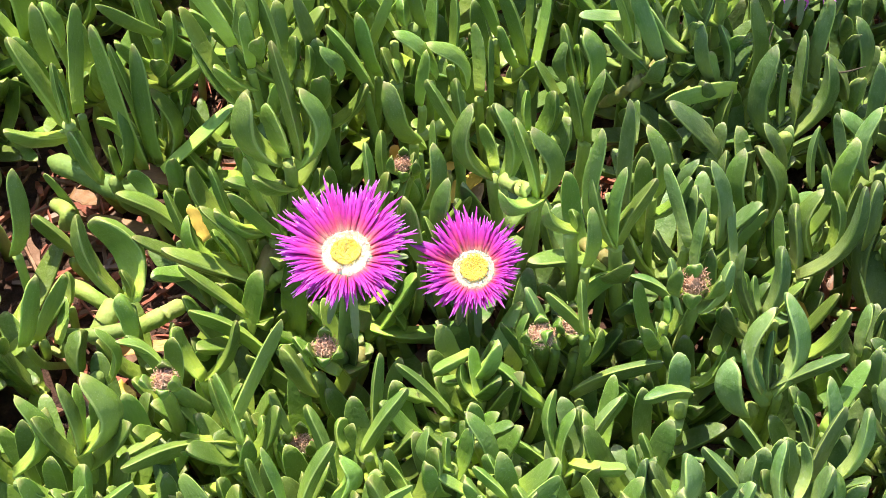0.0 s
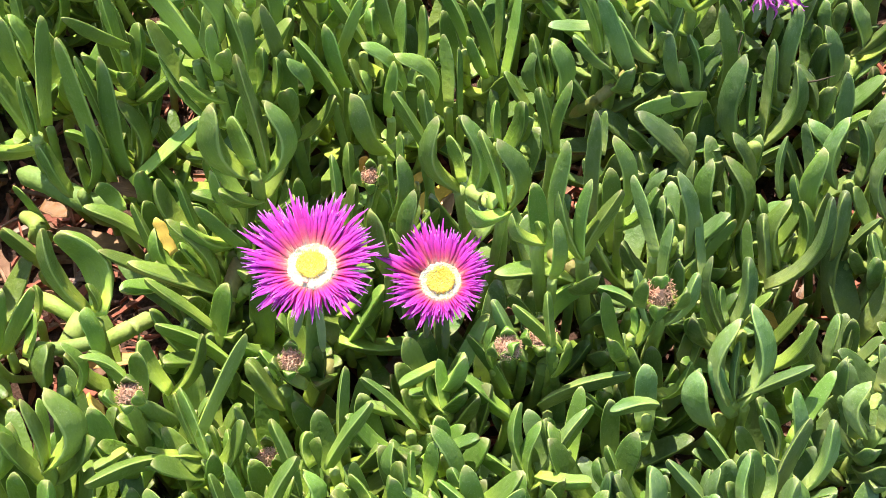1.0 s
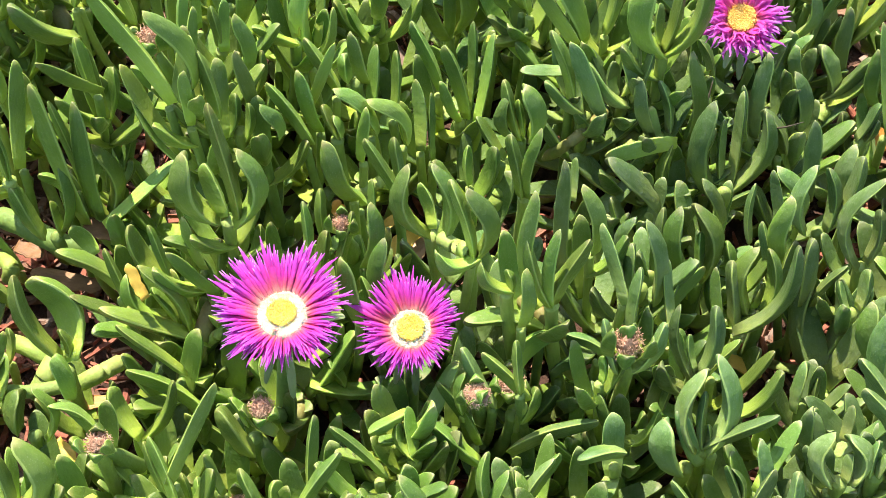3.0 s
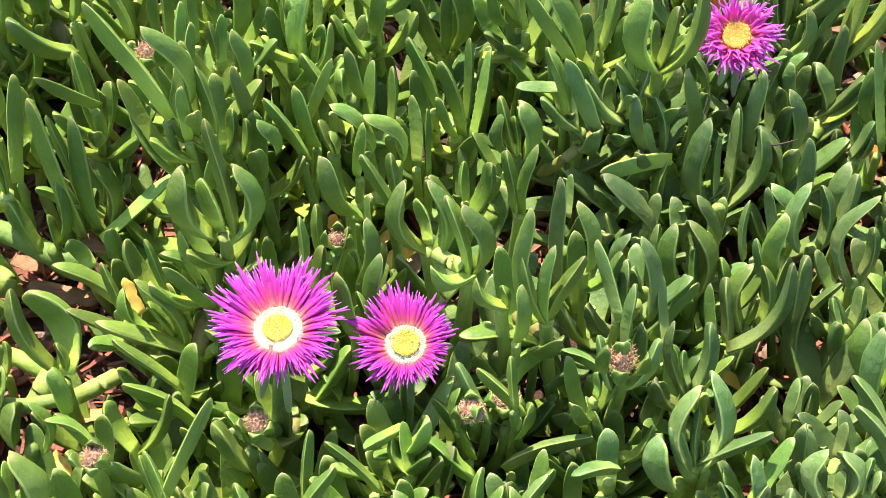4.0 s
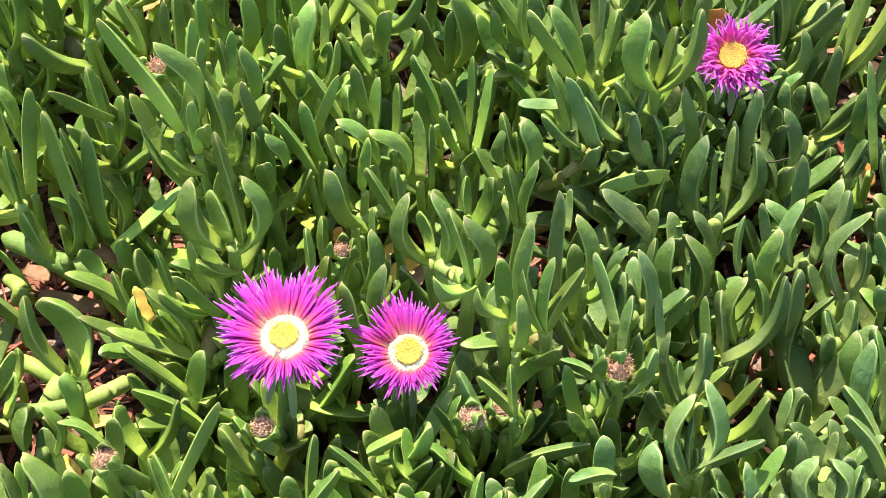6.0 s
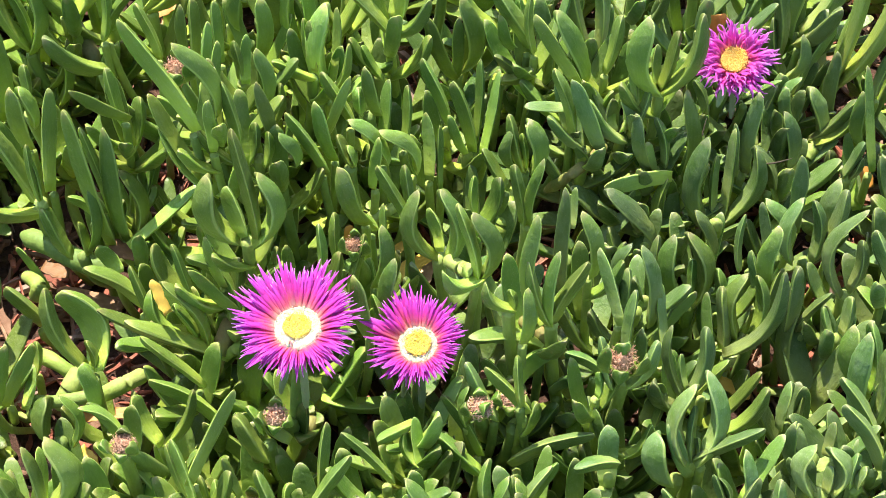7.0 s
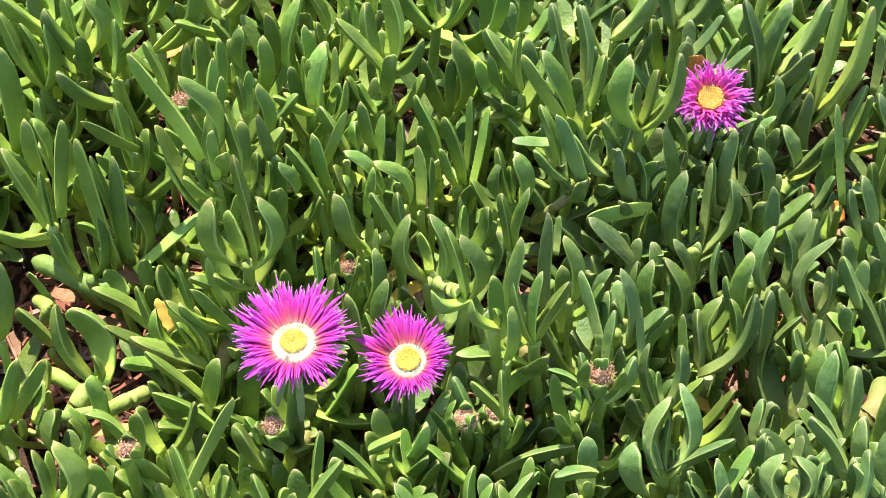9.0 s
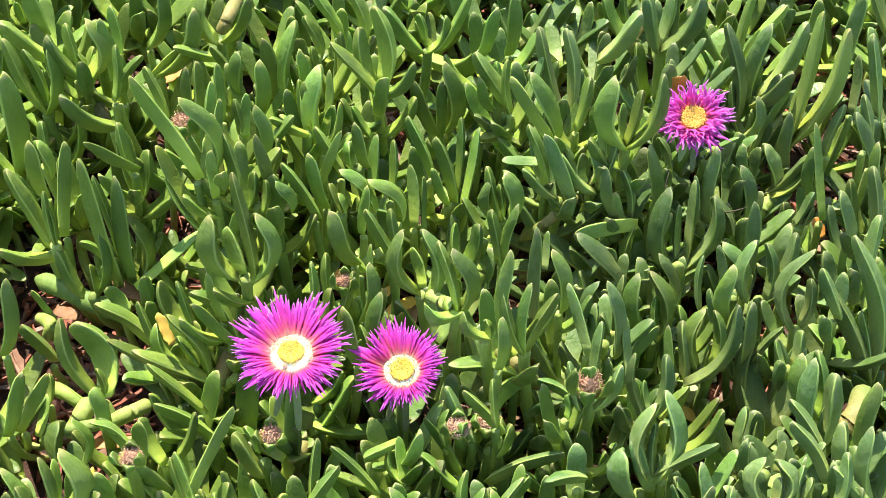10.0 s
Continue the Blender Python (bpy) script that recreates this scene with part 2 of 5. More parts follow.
def leaf_pose(az, el, roll, at=(0, 0, 0)):
    """Axis along the azimuth and height angle (degrees); roll turns the flat face away from the sky."""
    a, e = radians(az), radians(el)
    z = Vector((math.cos(a) * math.cos(e), math.sin(a) * math.cos(e), math.sin(e)))
    y = Vector((0, 0, 1)) - z * z.z
    y = Vector((-math.cos(a), -math.sin(a), 0)) if y.length < 1e-4 else y.normalized()
    y = Matrix.Rotation(radians(roll), 3, z) @ y
    x = y.cross(z)
    return Matrix.Translation(at) @ Matrix((x, y, z)).transposed().to_4x4()


# ---- ground, bark mulch ----
def bump_height(x, y):
    return 0.006 * noise.noise((x * 9, y * 9, 0)) + 0.003 * noise.noise((x * 40, y * 40, 2))


def make_ground():
    near = [-0.75 + i * 0.0125 for i in range(133)]
    xs = [-400, -60, -8, -2] + near + [2, 8, 60, 400]
    ys = [-400, -60, -8, -2] + [v + 0.1 for v in near] + [2, 8, 60, 400]
    vs = [(x, y, bump_height(x, y) if abs(x) < 1.5 and abs(y) < 1.5 else 0) for y in ys for x in xs]
    w = len(xs)
    fs = [(j * w + i, j * w + i + 1, (j + 1) * w + i + 1, (j + 1) * w + i) for j in range(len(ys) - 1) for i in range(w - 1)]
    return tagged(new("ground", mesh("ground", vs, fs, soil_material())), "dark soil under red-brown bark mulch", "ground", kind="structure")


ground = make_ground()
# places where the mulch shows between the shoots: x, y, radius
BARE = ((-0.172, 0.116, 0.020), (-0.153, 0.109, 0.020), (-0.129, 0.090, 0.020), (-0.155, 0.083, 0.016), (-0.150, 0.037, 0.016), (-0.105, 0.050, 0.022),
        (-0.123, 0.011, 0.020), (-0.143, 0.313, 0.020), (0.031, 0.316, 0.022), (0.022, 0.298, 0.016), (0.086, 0.189, 0.014), (0.112, 0.146, 0.014),
        (0.043, 0.128, 0.026), (0.005, 0.142, 0.014), (0.261, 0.140, 0.016), (0.275, 0.145, 0.014), (0.277, 0.239, 0.018), (0.304, 0.224, 0.016),
        (0.227, 0.072, 0.018), (-0.145, 0.218, 0.014), (-0.115, 0.200, 0.014), (-0.098, 0.279, 0.012), (0.219, 0.156, 0.016), (0.030, 0.027, 0.012),
        (-0.195, 0.119, 0.016), (-0.180, 0.078, 0.018), (-0.165, 0.122, 0.016), (-0.113, 0.046, 0.016), (0.176, -0.016, 0.018), (0.309, 0.337, 0.014),
        (0.281, 0.035, 0.014))


def bare(x, y, more=0.0):
    """Whether a place is kept open: the spot itself and a strip on its sunless side."""
    return any((x - a) ** 2 + (max(0.0, y - b, b - 0.034 - y)) ** 2 < (0.62 * r + more) ** 2 for a, b, r in BARE)


def chip_shape(rng, length, width, thick):
    """A torn sliver of bark: points and faces."""
    n, out = 4, []
    for i in range(n + 1):
        s = i / n - 0.5
        w = width * (1 - 1.6 * s * s) * rng.uniform(0.7, 1.1)
        c, h = rng.uniform(-0.1, 0.1) * width, thick * rng.uniform(0.5, 1.0)
        lift = rng.uniform(-0.4, 0.4) * thick
        out.append([(c - w / 2, s * length, lift), (c + w / 2, s * length, lift), (c + w * 0.42, s * length, lift + h), (c - w * 0.38, s * length, lift + h)])
    return rings(out)


def make_mulch():
    rng = random.Random(11)
    shapes = []
    for i in range(24):
        vs, fs = chip_shape(rng, rng.uniform(0.010, 0.034), rng.choice((0.0010, 0.0016, 0.0024, 0.0036, 0.0060)) * rng.uniform(0.8, 1.2), rng.uniform(0.0012, 0.0034))
        shapes.append((vs, fs, [mesh("bark_chip", vs, fs, b, False) for b in BARK]))

    def lie(x, y, up):
        return pose(x, y, bump_height(x, y) + up, rng.uniform(-22, 22), rng.uniform(-22, 22), rng.uniform(0, 360))

    for i in range(290):
        a, b, r = BARE[i % len(BARE)]
        d, t = r * 1.35 * math.sqrt(rng.random()), rng.uniform(0, math.tau)
        part("bark_chip", shapes[rng.randrange(24)][2][rng.choice((0, 0, 0, 1, 1, 2))], ground, "", lie(a + d * math.cos(t), b + d * math.sin(t), rng.uniform(0.002, 0.011)))
    vs, fs, mi = [], [], []
    for i in range(6500):
        sv, sf, _ = shapes[rng.randrange(24)]
        m = lie(rng.uniform(-0.45, 0.6), rng.uniform(-0.25, 0.75), rng.uniform(0.001, 0.006))
        b = len(vs)
        vs += [tuple(m @ Vector(v)) for v in sv]
        fs += [tuple(b + k for k in f) for f in sf]
        mi += [rng.choice((0, 0, 1, 1, 1, 2))] * len(sf)
    me = mesh("bark_mulch", vs, fs, BARK[0], False)
    me.materials.append(BARK[1])
    me.materials.append(BARK[2])
    me.polygons.foreach_set("material_index", mi)
    tagged(new("bark_mulch", me), "layer of loose red-brown bark chips on the soil", "mulch", kind="stuff")


make_mulch()

# ---- ice plant shoots ----
TONE = ("fresh light green", "mid green", "waxy blue-green", "sunlit lime green")
SHOOTS = 0


def stem_down(z, rng, clasped):
    """A shoot's own stalk, from its leaf pair down to the mulch, from the shoot's own origin; it swells where the leaves clasp it."""
    dx, dy = rng.uniform(-0.02, 0.02), rng.uniform(-0.005, 0.03)
    line = smooth_line([(0, 0, -0.004 if clasped else -0.007), (0, 0, -0.014), (dx * 0.3, dy * 0.25, -z * 0.5), (dx, dy, -z + 0.004)], 12)
    out = []
    for i, p in enumerate(line):
        r = (0.0031 if clasped else 0.0023) * (1 + 0.08 * noise.noise(p * 120)) * (0.25 if i == 0 else 1.1 if clasped and i < 3 else 1.0)
        out.append([p + Vector((math.cos(a), math.sin(a), 0)) * r for a in (j * math.tau / 9 for j in range(9))])
    vs, fs = rings(out)
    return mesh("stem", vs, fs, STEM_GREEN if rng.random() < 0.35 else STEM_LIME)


def shoot(x, y, z, waxy, leaves, lower=True):
    """A shoot whose leaf pairs part at (x, y, z). Leaves: azimuth, height angle and roll in degrees, length in cm, width in mm, bow, and
    the offset of its foot in cm: (azimuth, height, length, width, bow, roll[, dx, dy]). lower: whether older pairs show below."""
    global SHOOTS
    SHOOTS += 1
    rng = random.Random(SHOOTS)
    # waxy below 0: the lime tone with sunlight put into its colour
    tone = 3 if waxy < 0 else min(2, max(0, int(waxy * 2.2 + rng.uniform(-0.3, 0.6))))
    e = new("ice_plant_shoot")
    e.location = (x, y, z)
    open_by = bare(x, y, 0.012)
    count = {1: "one tall upper leaf", 2: "a pair of upper leaves"}.get(len(leaves), "a tuft of leaves")
    tagged(e, f"{TONE[tone]} ice plant shoot " + ("beside bare bark mulch" if open_by else f"with {count}"), "plant", "ice plant shoots")
    part("stem", stem_down(z, rng, len(leaves) > 1), e)
    for az, el, length, width, bow, roll, *foot in leaves:
        at = (foot[0] / 100, foot[1] / 100, 0) if foot else (0, 0, 0)
        me = leaf_mesh(length / 100, width / 1000, bow, LEAF[tone], seed=rng.uniform(0, 500), plump=el < 32)
        part("leaf", me, e, "", leaf_pose(az, el, roll, at) @ pose(0, 0, -0.004))
    if open_by or not lower:
        return
    # the older pairs below, crosswise to the upper one
    turn = leaves[0][0] + 90 + rng.uniform(-35, 35)
    for k in range(4 if z > 0.065 else 2):
        low, size = -(0.017 + 0.018 * (k // 2)) - rng.uniform(0, 0.008), rng.uniform(0.030, 0.044) + 0.008 * (k // 2)
        if z + low < 0.018 or rng.random() < 0.25:
            continue
        me = leaf_mesh(size, rng.uniform(0.0075, 0.0105), rng.uniform(0.03, 0.14), LEAF[tone], 10, rng.uniform(0, 500))
        part("leaf", me, e, "", leaf_pose(turn + 180 * k + 90 * (k // 2) + rng.uniform(-15, 15), rng.uniform(48, 76) - 6 * (k // 2), rng.uniform(-15, 15), (0, 0, low)))


shoot(-0.065, 0.107, 0.145, 0.1, [(157, 55, 6.7, 9.3, 0.03, -76)])
shoot(-0.058, 0.119, 0.145, 0.1, [(-170, 69, 4.9, 12.5, 0.13, -165)])
shoot(-0.070, 0.153, 0.080, 0.0, [(-156, 44, 6.3, 13.1, -0.16, 27, -0.1, 0.9), (-154, 38, 3.4, 7.1, -0.09, -124, 0.1, -0.9)])
shoot(-0.107, 0.128, 0.127, 0.0, [(-148, 52, 4.1, 8.6, 0.02, 38)])
shoot(-0.131, 0.175, 0.115, 0.5, [(-156, 51, 4.2, 13.9, 0.11, 22)])
shoot(-0.109, 0.133, 0.117, 0.0, [(126, 76, 3.6, 8.4, 0.02, 46)])
shoot(-0.145, 0.105, 0.096, 0.0, [(86, 57, 5.4, 8.5, 0.04, 49)])
shoot(-0.109, 0.094, 0.074, 0.0, [(136, 82, 9.0, 12.0, 0.01, 75, -0.5, -0.3), (133, 74, 7.0, 7.3, -0.02, -86, -0.2, -0.1), (93, 81, 7.2, 12.5, 0.02, 115, 0.2, 0.1), (124, 73, 4.0, 11.6, 0.17, -94, 0.5, 0.3)])
shoot(-0.069, 0.159, 0.124, -1.0, [(79, 68, 3.6, 6.8, 0.05, 69)])
shoot(-0.062, 0.144, 0.123, 0.1, [(86, 59, 3.6, 6.5, 0.06, 52)])
shoot(-0.051, 0.161, 0.127, 0.1, [(125, 76, 2.3, 7.0, 0.02, -83, -0.2, 0.1), (87, 60, 2.6, 6.6, 0.09, 33, 0.2, -0.1)])
shoot(-0.040, 0.153, 0.119, 0.2, [(137, 82, 3.6, 10.0, 0.12, -138)])
shoot(-0.046, 0.112, 0.131, 0.1, [(130, 67, 3.6, 7.9, 0.04, -74)])
shoot(-0.037, 0.118, 0.117, 0.2, [(101, 59, 3.9, 9.1, 0.04, 32, -0.5, -0.5), (145, 80, 4.4, 8.6, 0.05, -152, 0.5, 0.5)])
shoot(-0.018, 0.179, 0.116, 0.2, [(-162, 41, 2.7, 8.0, 0.03, 20, -0.1, -0.4), (111, 70, 2.9, 6.4, -0.01, -62, 0.1, 0.4)])
shoot(-0.044, 0.202, 0.060, 0.1, [(73, 73, 1.5, 7.6, -0.09, 92)])
shoot(-0.004, 0.113, 0.113, 0.3, [(160, 56, 3.9, 7.5, -0.03, -92)])
shoot(-0.025, 0.109, 0.121, 0.2, [(180, 66, 2.2, 9.0, 0.12, -163, 0.7, 0.1), (76, 71, 2.0, 6.4, -0.09, -47, -0.7, -0.1)])
shoot(-0.056, 0.105, 0.134, 0.1, [(110, 81, 3.1, 7.1, 0.01, -139)])
shoot(-0.027, 0.200, 0.060, 0.2, [(112, 67, 2.2, 6.3, 0.13, -62, -0.3, -0.3), (137, 72, 1.5, 6.8, -0.05, -93, 0.3, 0.3)])
shoot(-0.009, 0.173, 0.106, 0.3, [(35, 66, 3.6, 7.0, 0.12, -29)])
shoot(0.014, 0.210, 0.090, 0.4, [(167, 64, 2.4, 6.6, -0.03, 14, 0.1, -0.4), (-6, 19, 1.3, 6.7, 0.25, -8, -0.1, 0.4)])
shoot(0.016, 0.155, 0.115, 0.4, [(149, 79, 3.1, 9.3, 0.03, 62, 0.4, 0.0), (99, 74, 1.5, 9.4, -0.04, 70, -0.4, -0.0)])
shoot(0.023, 0.146, 0.102, 0.4, [(83, 58, 3.5, 7.5, -0.01, -32)])
shoot(0.034, 0.148, 0.097, 0.4, [(88, 67, 3.6, 6.3, -0.04, -47)])
shoot(0.006, 0.147, 0.113, 0.3, [(168, 63, 3.6, 8.3, 0.01, -113)])
shoot(-0.007, 0.144, 0.105, -1.0, [(24, 69, 4.4, 7.5, -0.01, -52)])
shoot(-0.000, 0.128, 0.108, 0.3, [(152, 77, 3.8, 9.8, 0.04, 62)])
shoot(0.025, 0.128, 0.106, 0.4, [(-171, 56, 3.6, 10.1, -0.11, -156)])
shoot(0.013, 0.183, 0.070, 0.4, [(115, 66, 1.4, 6.7, -0.04, 39)])
shoot(0.040, 0.129, 0.099, 0.5, [(-173, 56, 3.6, 9.9, 0.17, -159)], False)
shoot(0.022, 0.116, 0.101, 0.4, [(53, 76, 3.2, 7.6, -0.01, 149)])
shoot(0.010, 0.118, 0.114, 0.3, [(142, 60, 1.9, 6.5, -0.03, 22), (145, 67, 1.2, 7.3, -0.05, -108)])
shoot(0.055, 0.172, 0.092, 0.5, [(144, 61, 4.1, 8.0, 0.02, -87)])
shoot(0.067, 0.161, 0.083, 0.6, [(161, 71, 2.8, 6.4, -0.06, 73, -0.2, -0.1), (135, 63, 4.2, 9.0, 0.05, -81, 0.2, 0.1)])
shoot(0.071, 0.169, 0.083, 0.6, [(90, 68, 4.8, 6.4, -0.03, -51)])
shoot(0.076, 0.159, 0.083, 0.6, [(74, 58, 4.8, 6.6, -0.01, -28)])
shoot(0.049, 0.130, 0.094, -1.0, [(102, 57, 3.6, 7.4, -0.07, -36)], False)
shoot(0.055, 0.131, 0.086, 0.5, [(94, 66, 3.6, 4.7, -0.01, 53)], False)
shoot(0.037, 0.264, 0.040, 0.5, [(-11, 5, 1.4, 4.0, -0.30, 12)])
shoot(0.082, 0.209, 0.090, -1.0, [(-7, 27, 2.4, 8.3, 0.12, -6)])
shoot(0.123, 0.179, 0.100, 0.8, [(-169, 9, 3.1, 6.6, 0.06, -12)])
shoot(0.122, 0.193, 0.108, 0.8, [(150, 46, 4.4, 8.8, 0.01, -79)])
shoot(0.126, 0.202, 0.102, 0.8, [(176, 66, 4.9, 15.3, 0.03, -159)])
shoot(0.122, 0.164, 0.095, 0.8, [(146, 67, 4.4, 9.5, 0.06, -112)])
shoot(0.130, 0.159, 0.094, 0.8, [(164, 69, 4.9, 11.2, -0.01, 59, 0.7, 0.1), (112, 56, 3.0, 6.6, 0.01, -57, -0.3, 0.0), (173, 48, 2.8, 8.2, 0.05, 34, -0.4, -0.1)])
shoot(0.098, 0.145, 0.089, 0.7, [(134, 69, 3.5, 8.8, 0.03, 42), (119, 78, 2.6, 7.9, -0.22, 92, -0.4, 0.0), (138, 76, 3.3, 13.4, 0.12, -135, 0.4, 0.0), (116, 71, 2.2, 5.6, 0.03, -82)])
shoot(0.089, 0.137, 0.082, 0.6, [(151, 53, 2.7, 7.3, 0.02, 16)])
shoot(0.167, 0.179, 0.120, 1.0, [(144, 80, 4.9, 16.6, 0.17, 50, -0.1, -0.1), (100, 60, 2.3, 6.1, 0.07, 31, -0.1, 0.3), (51, 76, 3.7, 7.9, 0.03, -35), (26, 72, 5.3, 12.2, 0.14, -30, 0.1, -0.2)])
shoot(0.155, 0.178, 0.106, 0.9, [(131, 72, 4.1, 6.3, -0.02, -96)])
shoot(0.139, 0.201, 0.110, 0.8, [(56, 76, 3.6, 9.1, 0.03, -45)])
shoot(0.149, 0.169, 0.095, 0.9, [(168, 52, 3.3, 10.3, 0.10, 31, 0.0, -0.5), (108, 56, 1.5, 6.6, 0.17, 16, -0.4, 0.3), (130, 79, 2.5, 9.0, 0.19, -140, -0.1, 0.3), (44, 72, 3.3, 6.3, 0.04, -30, 0.5, -0.1)])
shoot(0.147, 0.224, 0.070, 0.9, [(124, 73, 2.0, 5.5, -0.09, -90)])
shoot(0.168, 0.157, 0.084, 1.0, [(143, 74, 3.7, 8.6, -0.09, 71, -0.4, -0.1), (134, 67, 3.0, 7.1, -0.09, -105, 0.4, 0.1)])
shoot(0.185, 0.164, 0.073, 1.0, [(127, 79, 5.7, 9.6, 0.10, -158)])
shoot(0.196, 0.201, 0.080, 1.0, [(151, 61, 2.4, 7.2, -0.09, -107)])
shoot(0.196, 0.203, 0.080, 1.0, [(30, 61, 1.4, 5.1, -0.01, -14)])
shoot(0.216, 0.166, 0.074, 1.0, [(76, 82, 5.3, 9.9, -0.04, 121, 0.3, 0.2), (121, 78, 3.5, 6.6, -0.01, 77, -0.3, -0.2)])
shoot(0.230, 0.152, 0.078, 1.0, [(153, 55, 2.8, 9.1, 0.08, -114)])
shoot(0.242, 0.176, 0.071, 1.0, [(148, 71, 3.6, 12.0, -0.09, -154)])
shoot(0.244, 0.208, 0.077, 1.0, [(138, 77, 2.1, 8.5, -0.15, 78), (35, 73, 2.6, 8.9, -0.19, 121)])
shoot(0.218, 0.208, 0.087, 1.0, [(-6, 42, 2.7, 4.5, 0.01, -2)])
shoot(0.262, 0.204, 0.064, 1.0, [(157, 67, 3.7, 12.2, 0.07, -150)])
shoot(0.259, 0.202, 0.064, 1.0, [(-1, 61, 4.0, 10.6, 0.05, -25)])
shoot(0.262, 0.195, 0.070, -1.0, [(8, 55, 3.3, 8.5, 0.13, -5)])
shoot(0.282, 0.188, 0.079, 1.0, [(129, 79, 3.6, 9.0, 0.11, 74)])
shoot(0.284, 0.165, 0.083, 1.0, [(107, 57, 5.8, 5.7, 0.01, 8)])
shoot(0.270, 0.222, 0.064, 1.0, [(109, 83, 4.7, 9.8, 0.04, 97)])
shoot(0.248, 0.230, 0.074, 1.0, [(87, 78, 3.6, 9.1, -0.09, -75)])
shoot(0.249, 0.245, 0.097, 1.0, [(-7, 60, 3.6, 13.5, 0.07, -28)])
shoot(0.270, 0.156, 0.087, 1.0, [(30, 71, 2.4, 7.0, 0.03, -25, -0.2, -0.0), (39, 72, 1.3, 7.9, 0.06, -39, 0.2, 0.0)])
shoot(-0.127, 0.081, 0.075, 0.0, [(147, 70, 3.3, 10.9, -0.02, 45, -0.6, -0.2), (68, 75, 4.2, 6.9, 0.11, -78, 0.3, 0.2), (114, 64, 1.9, 5.3, -0.01, 46, 0.3, 0.0)])
shoot(-0.109, 0.073, 0.070, 0.0, [(155, 48, 1.8, 9.0, 0.17, -58)])
shoot(-0.125, 0.100, 0.080, 0.0, [(-174, 48, 2.0, 6.4, -0.12, -98)])
shoot(-0.101, 0.088, 0.074, -1.0, [(36, 29, 4.9, 7.0, 0.01, 7)])
shoot(-0.066, 0.107, 0.070, 0.1, [(-155, 27, 1.9, 6.9, 0.03, 9)])
shoot(-0.102, 0.117, 0.070, 0.0, [(46, 49, 1.6, 5.9, -0.15, -18)])
shoot(-0.031, 0.051, 0.132, 0.2, [(138, 70, 3.8, 16.6, 0.19, 53, -0.5, 0.0), (129, 53, 2.6, 9.0, 0.01, -58, -0.3, 0.2), (125, 73, 6.2, 8.9, 0.02, -83, 0.4, 0.0), (89, 71, 3.8, 13.3, 0.24, -71, 0.4, -0.2)])
shoot(-0.037, 0.067, 0.080, 0.2, [(149, 73, 3.2, 12.1, 0.19, -135)])
shoot(-0.044, 0.044, 0.105, 0.1, [(137, 75, 3.2, 7.5, -0.03, 78)])
shoot(-0.058, 0.041, 0.088, 0.1, [(149, 58, 4.2, 10.7, -0.17, 19), (134, 68, 3.9, 6.5, -0.01, 49)])
shoot(-0.040, 0.039, 0.090, 0.2, [(175, 57, 4.1, 10.4, -0.17, -109), (-175, 61, 3.9, 7.8, -0.02, 62)])
shoot(-0.090, 0.050, 0.070, 0.0, [(-168, 52, 4.4, 11.0, -0.08, -123)])
shoot(-0.080, 0.032, 0.081, 0.0, [(128, 61, 3.6, 5.9, -0.01, -68)])
shoot(-0.059, 0.027, 0.080, 0.1, [(149, 65, 3.3, 9.8, -0.18, 48, -0.6, 0.1), (162, 62, 4.4, 9.5, 0.11, -117, 0.6, -0.3), (162, 61, 2.3, 7.1, -0.02, -112, -0.0, 0.2)])
shoot(-0.051, 0.026, 0.068, 0.1, [(-171, 42, 6.8, 8.3, -0.03, 10)])
shoot(-0.100, -0.005, 0.091, 0.0, [(136, 69, 4.9, 10.9, -0.11, 58, -0.4, 0.5), (131, 52, 4.2, 16.2, 0.30, -55, 0.0, 0.4), (126, 67, 1.5, 5.7, 0.09, -79, -0.1, 0.6), (130, 72, 2.6, 9.0, -0.08, -156, 0.5, -1.5)])
shoot(-0.142, 0.022, 0.050, -1.0, [(89, 57, 1.8, 5.7, -0.09, -42)])
shoot(-0.051, -0.001, 0.081, 0.1, [(180, 54, 4.4, 7.5, 0.01, -118)])
shoot(-0.047, 0.023, 0.068, 0.1, [(-162, 44, 6.0, 11.8, -0.01, -130)])
shoot(-0.041, -0.015, 0.070, 0.1, [(178, 44, 4.4, 8.6, 0.08, -91)])
shoot(-0.062, -0.032, 0.080, 0.1, [(49, 52, 3.3, 7.4, 0.12, -44, 0.2, 0.0), (133, 56, 2.8, 9.4, -0.13, 35, -0.2, -0.0)], False)
shoot(-0.068, -0.062, 0.125, 0.0, [(179, 54, 3.0, 6.1, -0.16, -106), (159, 52, 2.7, 6.5, -0.09, -83)])
shoot(-0.074, -0.042, 0.070, 0.0, [(163, 58, 1.7, 6.7, -0.01, 28, -1.1, 0.2), (-178, 41, 2.2, 9.5, 0.06, 15, 1.1, -0.2)], False)
shoot(-0.036, -0.073, 0.117, 0.2, [(60, 38, 4.6, 6.6, 0.02, 64)], False)
shoot(-0.010, -0.037, 0.095, 0.3, [(147, 59, 2.8, 11.5, -0.03, 50, -0.1, -0.8), (149, 58, 1.6, 6.6, -0.06, -104, -0.6, 0.5), (150, 50, 1.9, 7.7, -0.22, 24, 0.7, 0.2)], False)
shoot(-0.008, -0.008, 0.070, 0.3, [(110, 48, 2.6, 7.3, -0.02, 27)], False)
shoot(-0.114, -0.028, 0.070, 0.0, [(70, 58, 2.1, 13.2, -0.09, 108, -0.6, 0.2), (117, 65, 2.8, 7.0, 0.22, -84, 0.6, -0.2)])
shoot(-0.055, -0.032, 0.050, -1.0, [(48, 49, 2.0, 6.3, 0.03, 93)])
